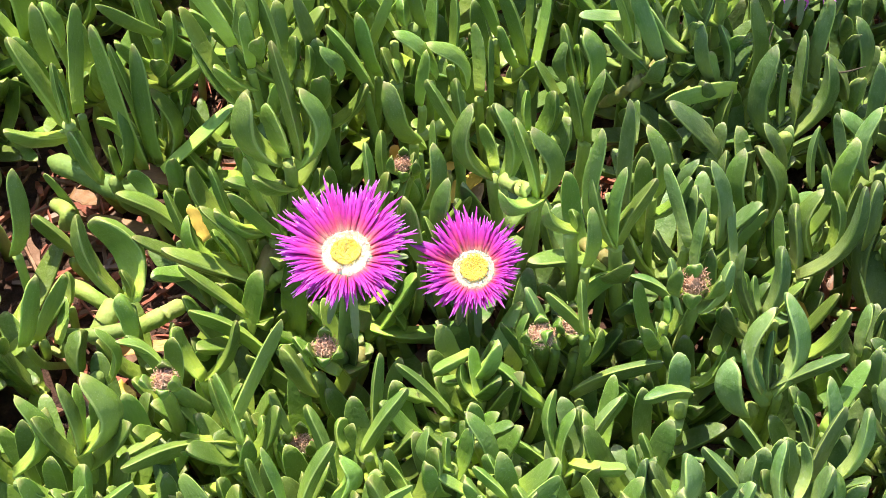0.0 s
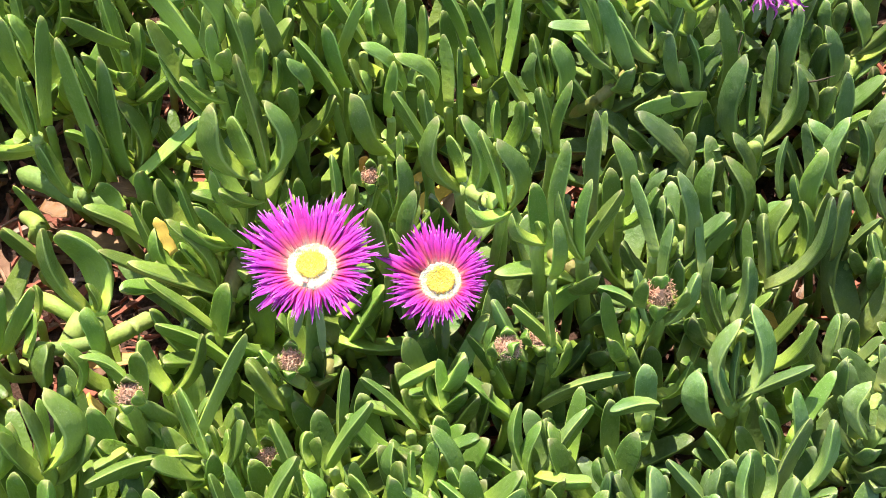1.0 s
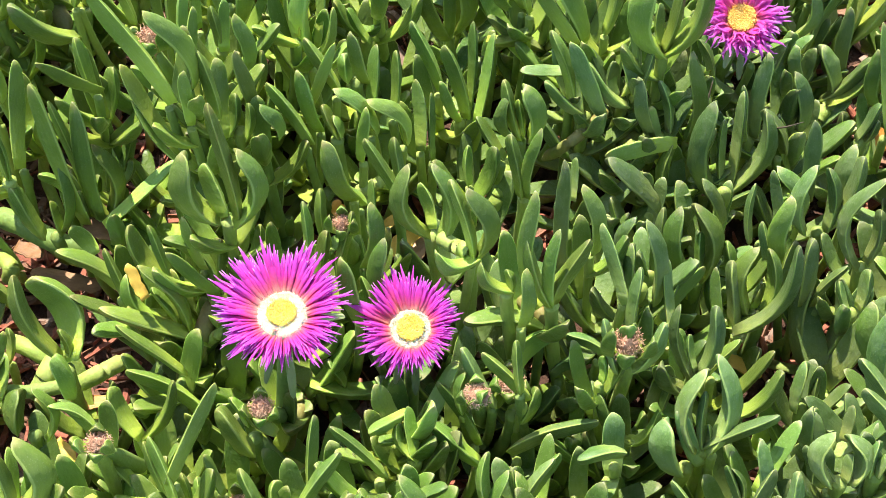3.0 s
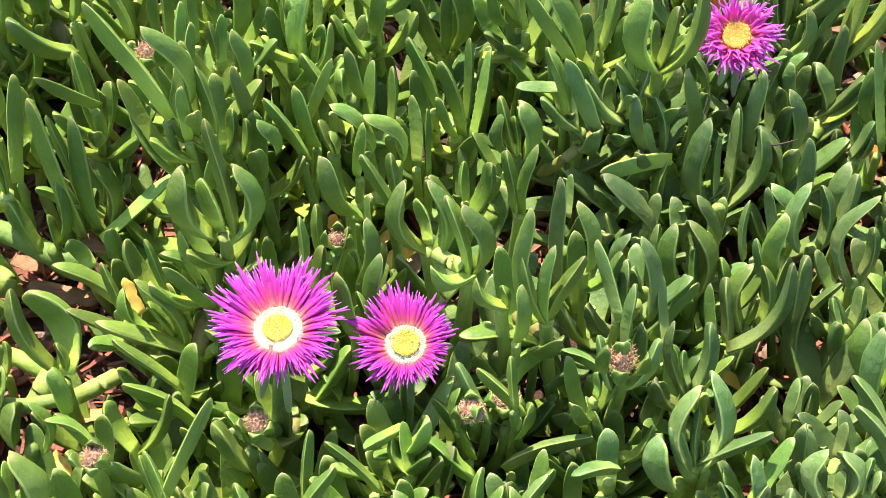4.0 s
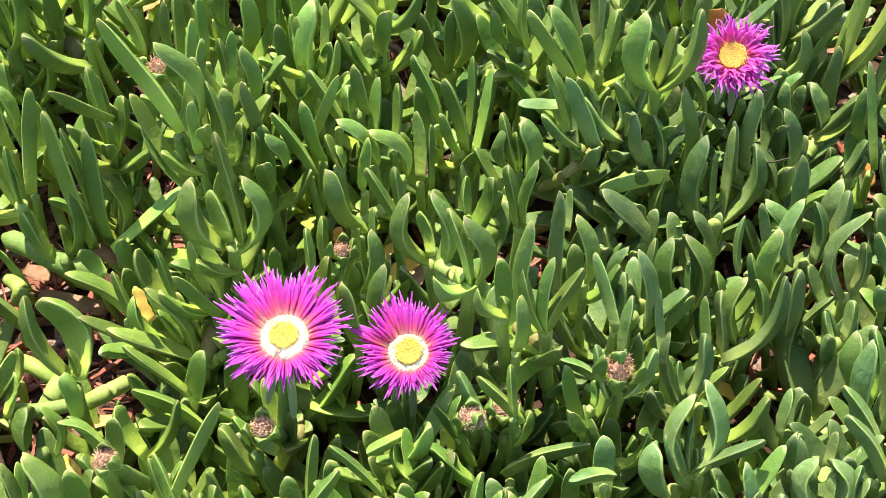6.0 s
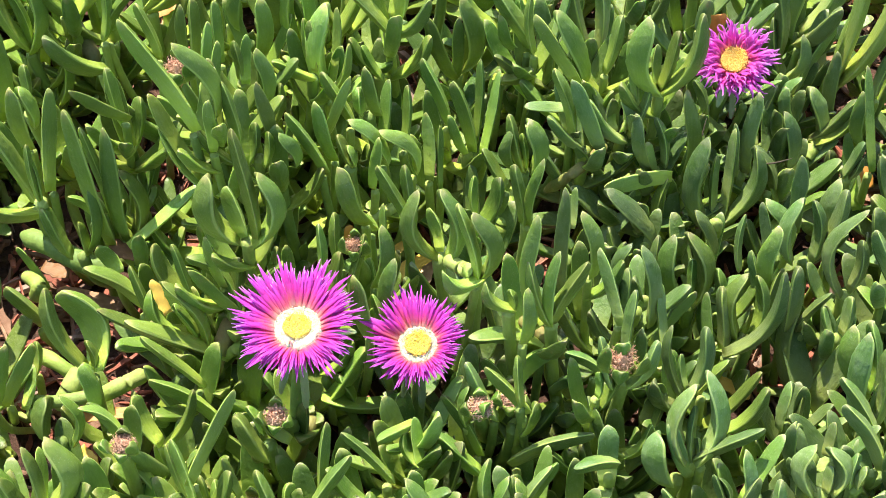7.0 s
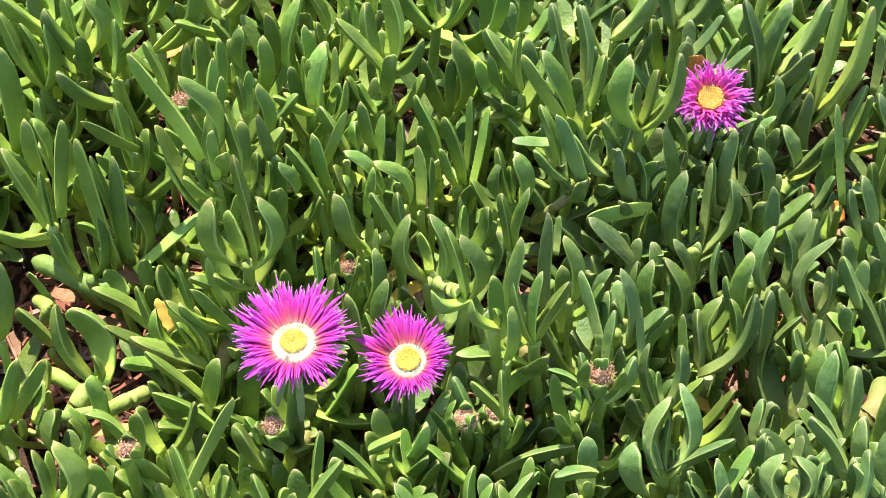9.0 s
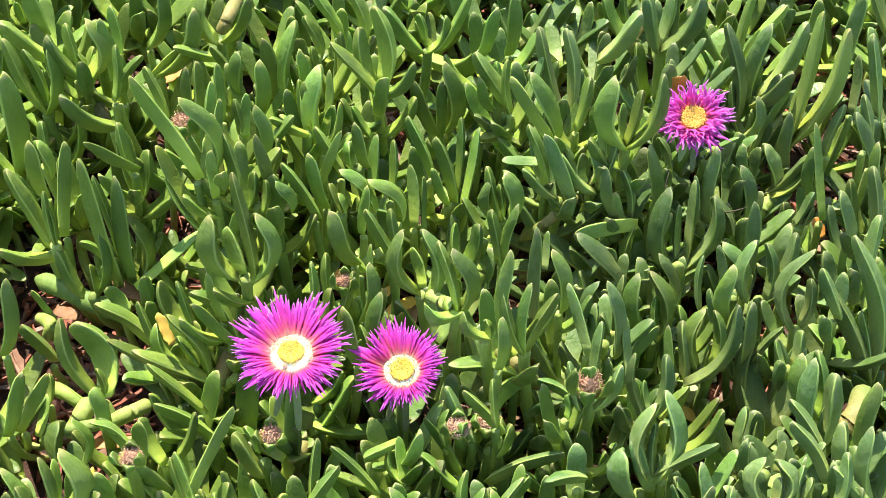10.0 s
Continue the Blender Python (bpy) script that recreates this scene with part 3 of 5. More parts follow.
shoot(-0.016, -0.032, 0.050, 0.2, [(159, 39, 4.5, 7.9, 0.05, -69)], False)
shoot(-0.036, -0.079, 0.109, 0.2, [(123, 54, 3.3, 5.6, -0.02, -65)])
shoot(-0.019, -0.068, 0.101, 0.2, [(127, 53, 2.0, 5.3, -0.04, 37)], False)
shoot(0.010, 0.010, 0.060, 0.3, [(5, 7, 5.2, 9.8, 0.14, -15)], False)
shoot(0.007, 0.020, 0.070, 0.3, [(28, 48, 2.5, 8.8, 0.14, -34)], False)
shoot(0.018, 0.030, 0.050, -1.0, [(64, 52, 1.4, 5.0, -0.04, -33)])
shoot(0.019, 0.012, 0.060, 0.4, [(152, 56, 1.6, 8.3, 0.01, -107)], False)
shoot(0.084, -0.023, 0.074, 0.6, [(145, 47, 3.6, 6.5, -0.05, -81)], False)
shoot(0.079, -0.016, 0.090, 0.6, [(80, 62, 2.0, 7.2, -0.13, 81)], False)
shoot(0.111, 0.023, 0.090, 0.7, [(-163, 28, 4.4, 10.2, 0.10, -115)], False)
shoot(0.091, -0.012, 0.090, 0.7, [(142, 57, 3.4, 8.3, 0.03, 43)], False)
shoot(0.104, -0.014, 0.098, 0.7, [(158, 41, 3.1, 6.8, -0.02, -87)], False)
shoot(0.093, 0.011, 0.080, 0.7, [(149, 36, 1.9, 6.8, 0.10, -70)], False)
shoot(0.103, -0.015, 0.107, 0.7, [(103, 63, 2.6, 5.8, -0.02, 57)], False)
shoot(0.103, 0.008, 0.090, 0.7, [(31, 37, 2.3, 9.9, 0.17, 72)], False)
shoot(0.137, 0.015, 0.090, 0.8, [(179, 35, 2.2, 7.1, 0.09, -105)], False)
shoot(0.121, 0.016, 0.070, 0.8, [(-2, 30, 1.5, 6.8, -0.23, 92)])
shoot(0.100, -0.010, 0.080, 0.7, [(26, 42, 1.6, 8.0, 0.15, 87, -0.5, 0.3), (60, 60, 1.9, 8.6, -0.06, -60, 0.5, -0.3)], False)
shoot(0.085, -0.032, 0.072, 0.6, [(164, 47, 3.2, 10.0, -0.01, 35)], False)
shoot(0.103, -0.026, 0.070, 0.7, [(4, 33, 4.5, 8.3, 0.06, 91)], False)
shoot(0.059, -0.040, 0.089, 0.5, [(102, 45, 2.4, 6.5, -0.05, 37), (134, 49, 1.9, 7.7, -0.20, 30)])
shoot(0.052, -0.028, 0.100, -1.0, [(-136, 16, 2.2, 6.3, 0.02, 31)])
shoot(0.051, -0.033, 0.090, 0.5, [(-153, 16, 1.3, 5.5, -0.10, 17)])
shoot(0.055, -0.035, 0.070, 0.5, [(169, 37, 1.9, 7.9, 0.04, -88)])
shoot(0.046, -0.060, 0.106, 0.5, [(166, 49, 3.6, 6.1, -0.04, -102)])
shoot(0.018, -0.063, 0.096, 0.4, [(86, 53, 3.6, 6.2, 0.03, 60)])
shoot(0.067, -0.027, 0.060, 0.6, [(103, 52, 1.3, 4.7, -0.02, 47)], False)
shoot(0.111, -0.056, 0.090, 0.7, [(43, 47, 2.4, 6.2, -0.03, 78)])
shoot(0.147, -0.021, 0.073, 0.9, [(127, 50, 3.6, 5.6, 0.03, 31)])
shoot(0.137, -0.008, 0.108, 0.8, [(100, 63, 1.3, 4.9, 0.07, -70)])
shoot(0.149, -0.000, 0.112, 0.9, [(120, 61, 2.7, 6.5, 0.02, 54, -0.6, -0.5), (42, 61, 2.8, 8.8, 0.10, -46, 0.3, -0.4), (103, 56, 1.1, 4.1, 0.08, 43, 0.3, 0.9)], False)
shoot(0.150, -0.021, 0.081, 0.9, [(-179, 30, 1.1, 8.4, 0.21, 33, 0.1, -0.1), (30, 55, 2.4, 7.3, 0.17, -37, 0.2, -0.2), (138, 54, 2.4, 8.6, 0.08, 53, -0.3, 0.3)])
shoot(0.166, 0.010, 0.060, 0.9, [(59, 46, 2.0, 10.5, 0.10, 44)], False)
shoot(0.168, 0.001, 0.060, 1.0, [(63, 63, 2.7, 6.4, 0.01, 90)], False)
shoot(0.175, -0.037, 0.090, 1.0, [(111, 59, 2.6, 16.3, -0.12, 78, -0.4, -0.2), (137, 60, 3.1, 8.7, 0.04, 101, 0.4, 0.2)])
shoot(0.181, -0.034, 0.101, 1.0, [(81, 64, 4.0, 10.8, 0.17, 78, -0.3, -0.1), (96, 63, 4.7, 12.0, 0.17, -85, 0.1, -0.1), (94, 62, 2.8, 5.8, 0.05, 60), (96, 61, 1.0, 3.9, 0.08, -69, 0.1, 0.2)])
shoot(0.185, -0.036, 0.101, 1.0, [(-1, 47, 3.8, 7.7, -0.01, 107)])
shoot(0.198, -0.011, 0.090, 1.0, [(22, 58, 3.3, 9.5, 0.13, -34)])
shoot(0.180, 0.010, 0.090, 1.0, [(114, 63, 3.8, 7.3, -0.12, 57, -0.2, -0.2), (109, 55, 1.8, 4.7, -0.07, 39, -0.0, 0.2), (79, 66, 3.6, 10.0, 0.10, -74, 0.2, 0.0)])
shoot(0.190, 0.016, 0.079, 1.0, [(20, 57, 2.5, 7.0, -0.04, 113)])
shoot(0.202, 0.040, 0.080, 1.0, [(32, 65, 5.7, 9.9, 0.18, -37)], False)
shoot(0.242, 0.050, 0.045, 1.0, [(90, 68, 5.1, 12.4, -0.09, 80, -0.2, -0.1), (74, 68, 5.0, 13.1, 0.17, -72, 0.1, -0.2), (83, 60, 3.5, 5.2, 0.03, 53, 0.2, 0.3)])
shoot(0.263, -0.013, 0.095, 1.0, [(147, 46, 3.6, 8.5, -0.05, -106)])
shoot(0.232, 0.008, 0.069, 1.0, [(75, 65, 2.6, 9.0, 0.01, 90, -0.3, -0.1), (82, 64, 1.7, 5.3, -0.01, -70, 0.3, 0.1)])
shoot(0.239, 0.004, 0.070, 1.0, [(26, 52, 2.2, 6.3, 0.02, -20)])
shoot(0.260, -0.037, 0.108, 1.0, [(145, 45, 3.6, 8.8, 0.09, -97)])
shoot(0.236, -0.025, 0.096, 1.0, [(101, 53, 1.8, 6.5, 0.12, 42, -0.6, -0.2), (79, 48, 1.6, 5.8, -0.04, -41, 0.6, 0.2)])
shoot(0.234, -0.053, 0.113, 1.0, [(84, 62, 2.4, 11.3, -0.25, 85, -0.4, -0.1), (115, 57, 2.2, 11.3, 0.29, -97, 0.3, -0.0), (83, 54, 1.2, 6.2, 0.01, -53, 0.2, 0.1)])
shoot(0.231, -0.053, 0.106, 1.0, [(144, 36, 2.3, 6.7, -0.01, -83)])
shoot(0.204, -0.051, 0.097, 1.0, [(53, 46, 3.6, 7.7, -0.01, -18)])
shoot(0.249, -0.050, 0.114, 1.0, [(75, 63, 1.7, 6.2, -0.04, 69, -0.2, -0.0), (55, 63, 1.1, 6.5, -0.02, 92, 0.2, 0.0)])
shoot(0.060, 0.056, 0.122, 0.5, [(122, 69, 3.8, 11.9, 0.23, 62, -0.2, 0.0), (115, 69, 4.0, 12.1, 0.18, -92, 0.3, -0.4), (122, 51, 2.2, 6.8, 0.10, -58, -0.1, 0.4)], False)
shoot(0.079, 0.040, 0.128, 0.6, [(134, 66, 4.2, 7.7, 0.04, -100, -0.1, -0.1), (132, 73, 3.7, 11.6, 0.21, -127, 0.1, 0.1)], False)
shoot(0.078, 0.037, 0.128, 0.6, [(-167, 32, 2.1, 10.1, -0.30, 33)], False)
shoot(0.095, 0.021, 0.130, 0.7, [(165, 50, 2.1, 8.2, -0.23, 36), (115, 65, 1.1, 5.8, 0.15, -79)], False)
shoot(0.102, 0.012, 0.119, 0.7, [(95, 73, 3.1, 7.6, -0.10, -127)], False)
shoot(0.115, 0.021, 0.122, 0.8, [(133, 63, 3.8, 8.2, 0.05, 45, -0.2, -0.0), (75, 75, 4.2, 8.3, -0.06, 110), (35, 61, 3.7, 8.2, 0.03, 100, 0.2, 0.0)], False)
shoot(0.106, 0.028, 0.122, 0.7, [(88, 76, 5.5, 8.7, 0.08, 117)])
shoot(0.122, 0.074, 0.105, 0.8, [(97, 77, 6.2, 8.5, 0.02, 108, -0.2, -2.0), (90, 55, 2.1, 4.7, -0.04, -32, 0.2, 2.0)])
shoot(0.132, 0.057, 0.114, 0.8, [(138, 71, 3.8, 10.2, -0.12, -141)])
shoot(0.101, 0.097, 0.102, 0.7, [(125, 69, 3.4, 8.9, 0.02, -96, -0.3, -0.0), (54, 77, 4.2, 7.7, 0.07, 135, 0.3, 0.0)])
shoot(0.074, 0.121, 0.080, 0.6, [(95, 64, 2.1, 5.7, -0.06, 51)])
shoot(0.042, 0.079, 0.116, 0.5, [(159, 61, 3.8, 7.7, -0.01, -106)])
shoot(0.021, 0.085, 0.110, 0.4, [(159, 71, 3.8, 11.7, 0.11, 68)], False)
shoot(0.044, 0.080, 0.113, 0.5, [(117, 70, 3.6, 8.1, -0.01, -89)])
shoot(0.011, 0.065, 0.097, 0.3, [(104, 70, 3.2, 7.6, 0.05, 67)], False)
shoot(0.022, 0.095, 0.090, 0.4, [(-180, 48, 1.5, 7.1, 0.03, -111)], False)
shoot(0.032, 0.061, 0.102, 0.4, [(96, 62, 3.6, 4.8, 0.01, -53)], False)
shoot(0.029, 0.050, 0.105, 0.4, [(79, 75, 3.6, 9.7, -0.13, -93)], False)
shoot(0.019, 0.046, 0.099, 0.4, [(61, 65, 3.6, 7.5, 0.02, 96)])
shoot(0.039, 0.029, 0.106, 0.5, [(67, 72, 3.6, 10.1, -0.08, 127)], False)
shoot(0.002, 0.047, 0.103, 0.3, [(95, 69, 3.6, 6.9, -0.05, -71)])
shoot(0.030, 0.018, 0.108, 0.4, [(125, 73, 3.6, 10.5, -0.01, 85)], False)
shoot(0.036, 0.018, 0.105, 0.4, [(128, 64, 2.5, 5.6, -0.05, -95)], False)
shoot(0.164, 0.113, 0.075, 0.9, [(178, 49, 4.3, 13.9, -0.03, -148)])
shoot(0.173, 0.145, 0.085, -1.0, [(-154, 6, 3.9, 9.0, 0.08, -70)])
shoot(0.177, 0.135, 0.054, 1.0, [(92, 71, 3.6, 9.1, 0.14, 70)])
shoot(0.200, 0.143, 0.060, 1.0, [(-177, 8, 1.9, 6.3, 0.01, 1)])
shoot(0.204, 0.140, 0.060, 1.0, [(105, 72, 5.7, 15.2, 0.14, 69, -0.4, -0.4), (48, 72, 5.2, 12.6, -0.18, -48, 0.2, -0.0), (97, 65, 3.9, 5.9, -0.05, 45, -0.1, 0.2), (89, 66, 5.5, 7.0, 0.03, -55, 0.2, 0.2)])
shoot(0.198, 0.112, 0.070, 1.0, [(160, 59, 2.9, 8.8, -0.05, -152)])
shoot(0.203, 0.124, 0.060, 1.0, [(5, 45, 2.4, 6.4, -0.04, 96)])
shoot(0.216, 0.088, 0.086, 1.0, [(92, 70, 3.3, 5.4, -0.07, 59, -0.6, -0.0), (106, 52, 3.7, 6.3, 0.09, -56, 0.6, 0.0)])
shoot(0.231, 0.105, 0.081, 1.0, [(153, 63, 3.6, 10.6, 0.18, -151)])
shoot(0.226, 0.076, 0.088, 1.0, [(100, 76, 4.0, 10.8, 0.14, 94)])
shoot(0.219, 0.073, 0.076, 1.0, [(124, 63, 3.3, 6.5, 0.01, -89)])
shoot(0.243, 0.095, 0.090, 1.0, [(79, 72, 3.7, 10.8, 0.14, 87, -0.7, -0.2), (114, 68, 3.4, 8.6, -0.13, -93, 0.2, -0.0), (52, 72, 4.2, 9.9, -0.07, -41, 0.5, 0.2)])
shoot(0.239, 0.115, 0.089, 1.0, [(108, 79, 4.8, 9.4, 0.01, 93)])
shoot(0.258, 0.107, 0.092, 1.0, [(94, 72, 3.6, 12.5, 0.12, 75)])
shoot(0.261, 0.075, 0.090, 1.0, [(65, 72, 5.1, 9.8, 0.23, 92, -0.2, -0.2), (88, 70, 2.9, 8.5, -0.10, -75, 0.2, 0.2)])
shoot(0.279, 0.073, 0.102, 1.0, [(142, 55, 3.1, 8.5, 0.02, -107)])
shoot(0.185, 0.069, 0.081, 1.0, [(114, 67, 4.2, 13.3, -0.15, 69, -0.3, -0.2), (121, 65, 4.1, 12.7, 0.20, -103), (103, 67, 2.4, 6.5, -0.04, 53, 0.2, 0.2)])
shoot(0.171, 0.074, 0.078, 1.0, [(106, 68, 3.6, 7.8, -0.07, 61)])
shoot(0.157, 0.056, 0.091, 0.9, [(75, 69, 2.9, 9.0, -0.19, 92, -0.5, 0.9), (129, 71, 4.8, 10.2, -0.09, -127, 0.5, -0.9)])
shoot(0.155, 0.049, 0.086, 0.9, [(103, 67, 3.3, 9.0, 0.06, 73)])
shoot(0.147, 0.034, 0.107, 0.9, [(121, 48, 3.9, 6.7, -0.01, -61)], False)
shoot(0.171, 0.034, 0.086, 1.0, [(101, 50, 3.6, 6.0, -0.03, 31)])
shoot(0.153, 0.026, 0.094, 0.9, [(82, 67, 3.6, 8.0, 0.03, 88)], False)
shoot(0.168, 0.048, 0.072, -1.0, [(37, 45, 3.6, 6.6, 0.04, 68)])
shoot(0.193, 0.036, 0.078, 1.0, [(101, 50, 3.6, 5.6, -0.02, -43)], False)
shoot(0.201, 0.049, 0.071, 1.0, [(112, 65, 3.6, 10.6, -0.02, -97)], False)
shoot(0.200, 0.070, 0.075, 1.0, [(120, 64, 2.5, 8.6, 0.05, -102)])
shoot(0.215, 0.053, 0.077, 1.0, [(78, 69, 3.7, 12.0, -0.18, 89, -0.6, -0.0), (104, 67, 3.6, 9.0, -0.13, -84), (70, 53, 3.8, 7.7, -0.03, 48, 0.6, 0.0)], False)
shoot(0.233, 0.061, 0.077, 1.0, [(99, 75, 3.8, 10.7, -0.01, -109)])
shoot(0.254, 0.087, 0.070, 1.0, [(123, 72, 2.6, 6.9, -0.02, -134)])
shoot(0.241, 0.060, 0.075, 1.0, [(19, 62, 2.9, 6.0, 0.07, 105)])
shoot(0.256, 0.054, 0.082, 1.0, [(121, 53, 1.8, 5.0, -0.06, 29, -0.3, -0.2), (86, 68, 2.1, 8.1, -0.04, -66, 0.3, 0.2)])
shoot(0.265, 0.017, 0.089, 1.0, [(118, 61, 3.7, 13.9, -0.13, 71), (107, 64, 3.8, 8.7, 0.09, -87)])
shoot(-0.125, -0.096, 0.106, 0.0, [(86, 61, 3.6, 11.2, 0.30, -67)])
shoot(-0.098, -0.089, 0.114, 0.0, [(117, 65, 3.5, 8.1, -0.05, -82, -0.1, -0.2), (89, 62, 3.6, 15.0, 0.30, -74), (95, 46, 2.7, 6.1, -0.01, 49, 0.0, 0.2)])
shoot(-0.128, -0.083, 0.070, 0.0, [(67, 64, 4.2, 9.7, 0.14, -89)])
shoot(-0.095, -0.084, 0.070, 0.0, [(89, 52, 2.8, 5.0, 0.01, -43)])
shoot(-0.089, -0.058, 0.060, 0.0, [(137, 55, 2.5, 6.9, -0.07, 34)], False)
shoot(-0.062, -0.059, 0.080, 0.1, [(158, 58, 2.7, 9.2, 0.01, -107)])
shoot(-0.076, -0.072, 0.090, -1.0, [(-130, 15, 1.7, 5.3, 0.01, 21)])
shoot(-0.045, -0.077, 0.100, 0.1, [(-146, 24, 5.0, 7.2, 0.10, -89, 0.3, -0.3), (-148, 32, 1.8, 5.7, -0.05, 32, -0.4, -0.2), (-159, 39, 1.5, 5.2, 0.06, 30, -0.7, 0.2), (143, 42, 1.2, 9.0, -0.09, 12, 0.4, -0.2), (126, 63, 3.2, 5.7, -0.03, 56, 0.5, 0.5)])
shoot(-0.051, -0.043, 0.070, -1.0, [(47, 51, 1.7, 4.9, -0.01, -34)])
shoot(-0.105, -0.111, 0.109, 0.0, [(-179, 54, 2.2, 9.2, 0.02, 32)])
shoot(-0.098, -0.116, 0.110, 0.0, [(164, 57, 1.5, 7.6, 0.08, -107)])
shoot(-0.099, -0.118, 0.110, 0.0, [(44, 42, 2.1, 6.1, -0.03, -43)])
shoot(-0.088, -0.120, 0.111, 0.0, [(30, 27, 2.7, 6.2, 0.01, 85)])
shoot(-0.039, -0.119, 0.108, 0.2, [(135, 43, 2.9, 8.8, -0.02, -43)])
shoot(-0.017, -0.110, 0.115, 0.2, [(126, 59, 2.6, 5.6, -0.02, 48, -0.2, -0.1), (127, 66, 3.1, 5.8, 0.04, -124, 0.2, 0.1)])
shoot(-0.022, -0.075, 0.080, 0.2, [(111, 61, 2.8, 7.9, -0.05, 64, -0.2, 0.0), (110, 61, 2.4, 6.9, 0.02, 65, 0.2, -0.0)], False)
shoot(0.001, -0.088, 0.101, 0.3, [(126, 60, 3.6, 8.0, -0.03, -81)])
shoot(0.001, -0.107, 0.115, 0.3, [(48, 51, 3.3, 8.7, -0.06, 101, -0.5, -0.2), (88, 59, 2.1, 10.4, -0.30, -76, 0.5, 0.2)])
shoot(0.007, -0.076, 0.103, 0.3, [(98, 53, 1.5, 7.6, -0.13, 53)], False)
shoot(0.017, -0.081, 0.110, 0.4, [(37, 51, 3.6, 8.0, -0.03, 97)])
shoot(0.009, -0.048, 0.070, 0.3, [(39, 41, 1.3, 5.9, -0.10, 83)])
shoot(0.034, -0.062, 0.080, 0.4, [(170, 27, 1.5, 6.3, 0.07, 9)])
shoot(0.050, -0.087, 0.113, 0.5, [(134, 56, 2.2, 8.1, -0.30, 58), (98, 60, 1.5, 4.4, 0.06, 62)])
shoot(0.063, -0.083, 0.097, 0.5, [(131, 64, 3.6, 10.1, 0.13, -121)])
shoot(0.061, -0.066, 0.100, 0.5, [(6, 30, 1.9, 6.4, 0.05, -16)])
shoot(0.068, -0.094, 0.111, 0.6, [(120, 49, 1.4, 6.5, 0.06, -67, -0.1, 0.2), (157, 39, 1.9, 5.7, -0.02, -83, 0.2, -0.4), (12, 32, 0.8, 4.1, 0.09, 87, -0.0, 0.2)])
shoot(0.097, -0.073, 0.090, 0.7, [(74, 60, 3.1, 7.9, 0.11, 94), (75, 61, 3.1, 10.3, 0.22, -70), (108, 61, 4.0, 7.3, -0.13, 54)])
shoot(0.088, -0.063, 0.070, 0.6, [(159, 28, 2.2, 6.4, 0.03, -71)])
shoot(0.102, -0.077, 0.100, -1.0, [(-19, 29, 2.5, 7.2, -0.05, -26)])
shoot(0.110, -0.108, 0.109, 0.7, [(121, 38, 2.4, 5.8, -0.06, -57)])
shoot(0.079, -0.104, 0.107, 0.6, [(35, 34, 2.5, 7.0, 0.01, 55)])
shoot(0.018, -0.112, 0.109, -1.0, [(22, 33, 2.9, 4.8, 0.03, 86)])
shoot(0.034, -0.102, 0.110, 0.4, [(134, 39, 2.1, 5.1, 0.08, -59)])
shoot(0.057, -0.098, 0.111, 0.5, [(164, 27, 1.7, 4.7, 0.02, 11)])
shoot(0.063, -0.108, 0.111, 0.6, [(94, 57, 1.2, 5.2, 0.09, -63)])
shoot(0.082, -0.104, 0.108, 0.6, [(144, 50, 1.7, 6.6, -0.01, -91)])
shoot(0.105, -0.069, 0.093, 0.7, [(40, 57, 3.6, 6.7, -0.06, 103)])
shoot(0.144, -0.043, 0.100, 0.9, [(-155, 15, 2.2, 7.5, 0.07, -99)])
shoot(0.128, -0.082, 0.110, 0.8, [(127, 54, 1.6, 7.5, -0.11, 52, -0.1, -0.2), (128, 54, 1.7, 4.9, -0.02, -85, 0.1, 0.2)])
shoot(0.136, -0.094, 0.114, 0.8, [(95, 59, 1.4, 6.4, -0.15, 71, -0.4, 0.4), (95, 59, 2.4, 12.4, -0.10, -91, 0.4, -0.4)])
shoot(0.167, -0.096, 0.108, 0.9, [(151, 44, 3.6, 7.5, -0.03, -96)])
shoot(0.145, -0.095, 0.107, 0.9, [(69, 60, 2.0, 4.4, 0.04, 76)])
shoot(0.140, -0.102, 0.108, 0.8, [(142, 48, 2.3, 5.7, -0.03, 36)])
shoot(0.152, -0.101, 0.111, 0.9, [(113, 55, 1.2, 7.5, -0.08, -77)])
shoot(0.178, -0.073, 0.100, 1.0, [(141, 40, 2.7, 5.1, 0.02, -80)])
shoot(0.160, -0.096, 0.105, 0.9, [(74, 60, 2.8, 6.0, -0.03, -63)])
shoot(0.181, -0.095, 0.114, 1.0, [(130, 51, 2.6, 8.9, -0.29, 50, -0.3, -0.1), (95, 60, 3.0, 6.9, 0.10, 69), (83, 45, 2.6, 5.5, -0.25, -42, 0.3, 0.1)])
shoot(0.192, -0.066, 0.108, 1.0, [(129, 53, 2.2, 4.6, -0.03, -88), (122, 56, 2.0, 5.5, -0.17, -84)])
shoot(0.187, -0.097, 0.105, 1.0, [(59, 61, 3.1, 9.5, -0.30, -63)])
shoot(0.193, -0.082, 0.108, 1.0, [(59, 47, 3.6, 6.9, 0.03, 52)])
shoot(0.202, -0.059, 0.098, 1.0, [(111, 67, 3.6, 8.9, 0.07, -122)])
shoot(0.203, -0.080, 0.111, 1.0, [(64, 64, 3.6, 8.9, 0.11, -66)])
shoot(-0.163, 0.230, 0.105, 0.0, [(-168, 67, 3.9, 13.8, -0.12, 13, 0.0, -0.2), (72, 81, 4.1, 16.8, 0.26, -51, 0.2, -0.2), (155, 70, 1.4, 7.9, 0.08, -93, -0.2, 0.3)])
shoot(-0.185, 0.241, 0.106, 0.0, [(-155, 56, 4.6, 14.0, 0.04, 11)])
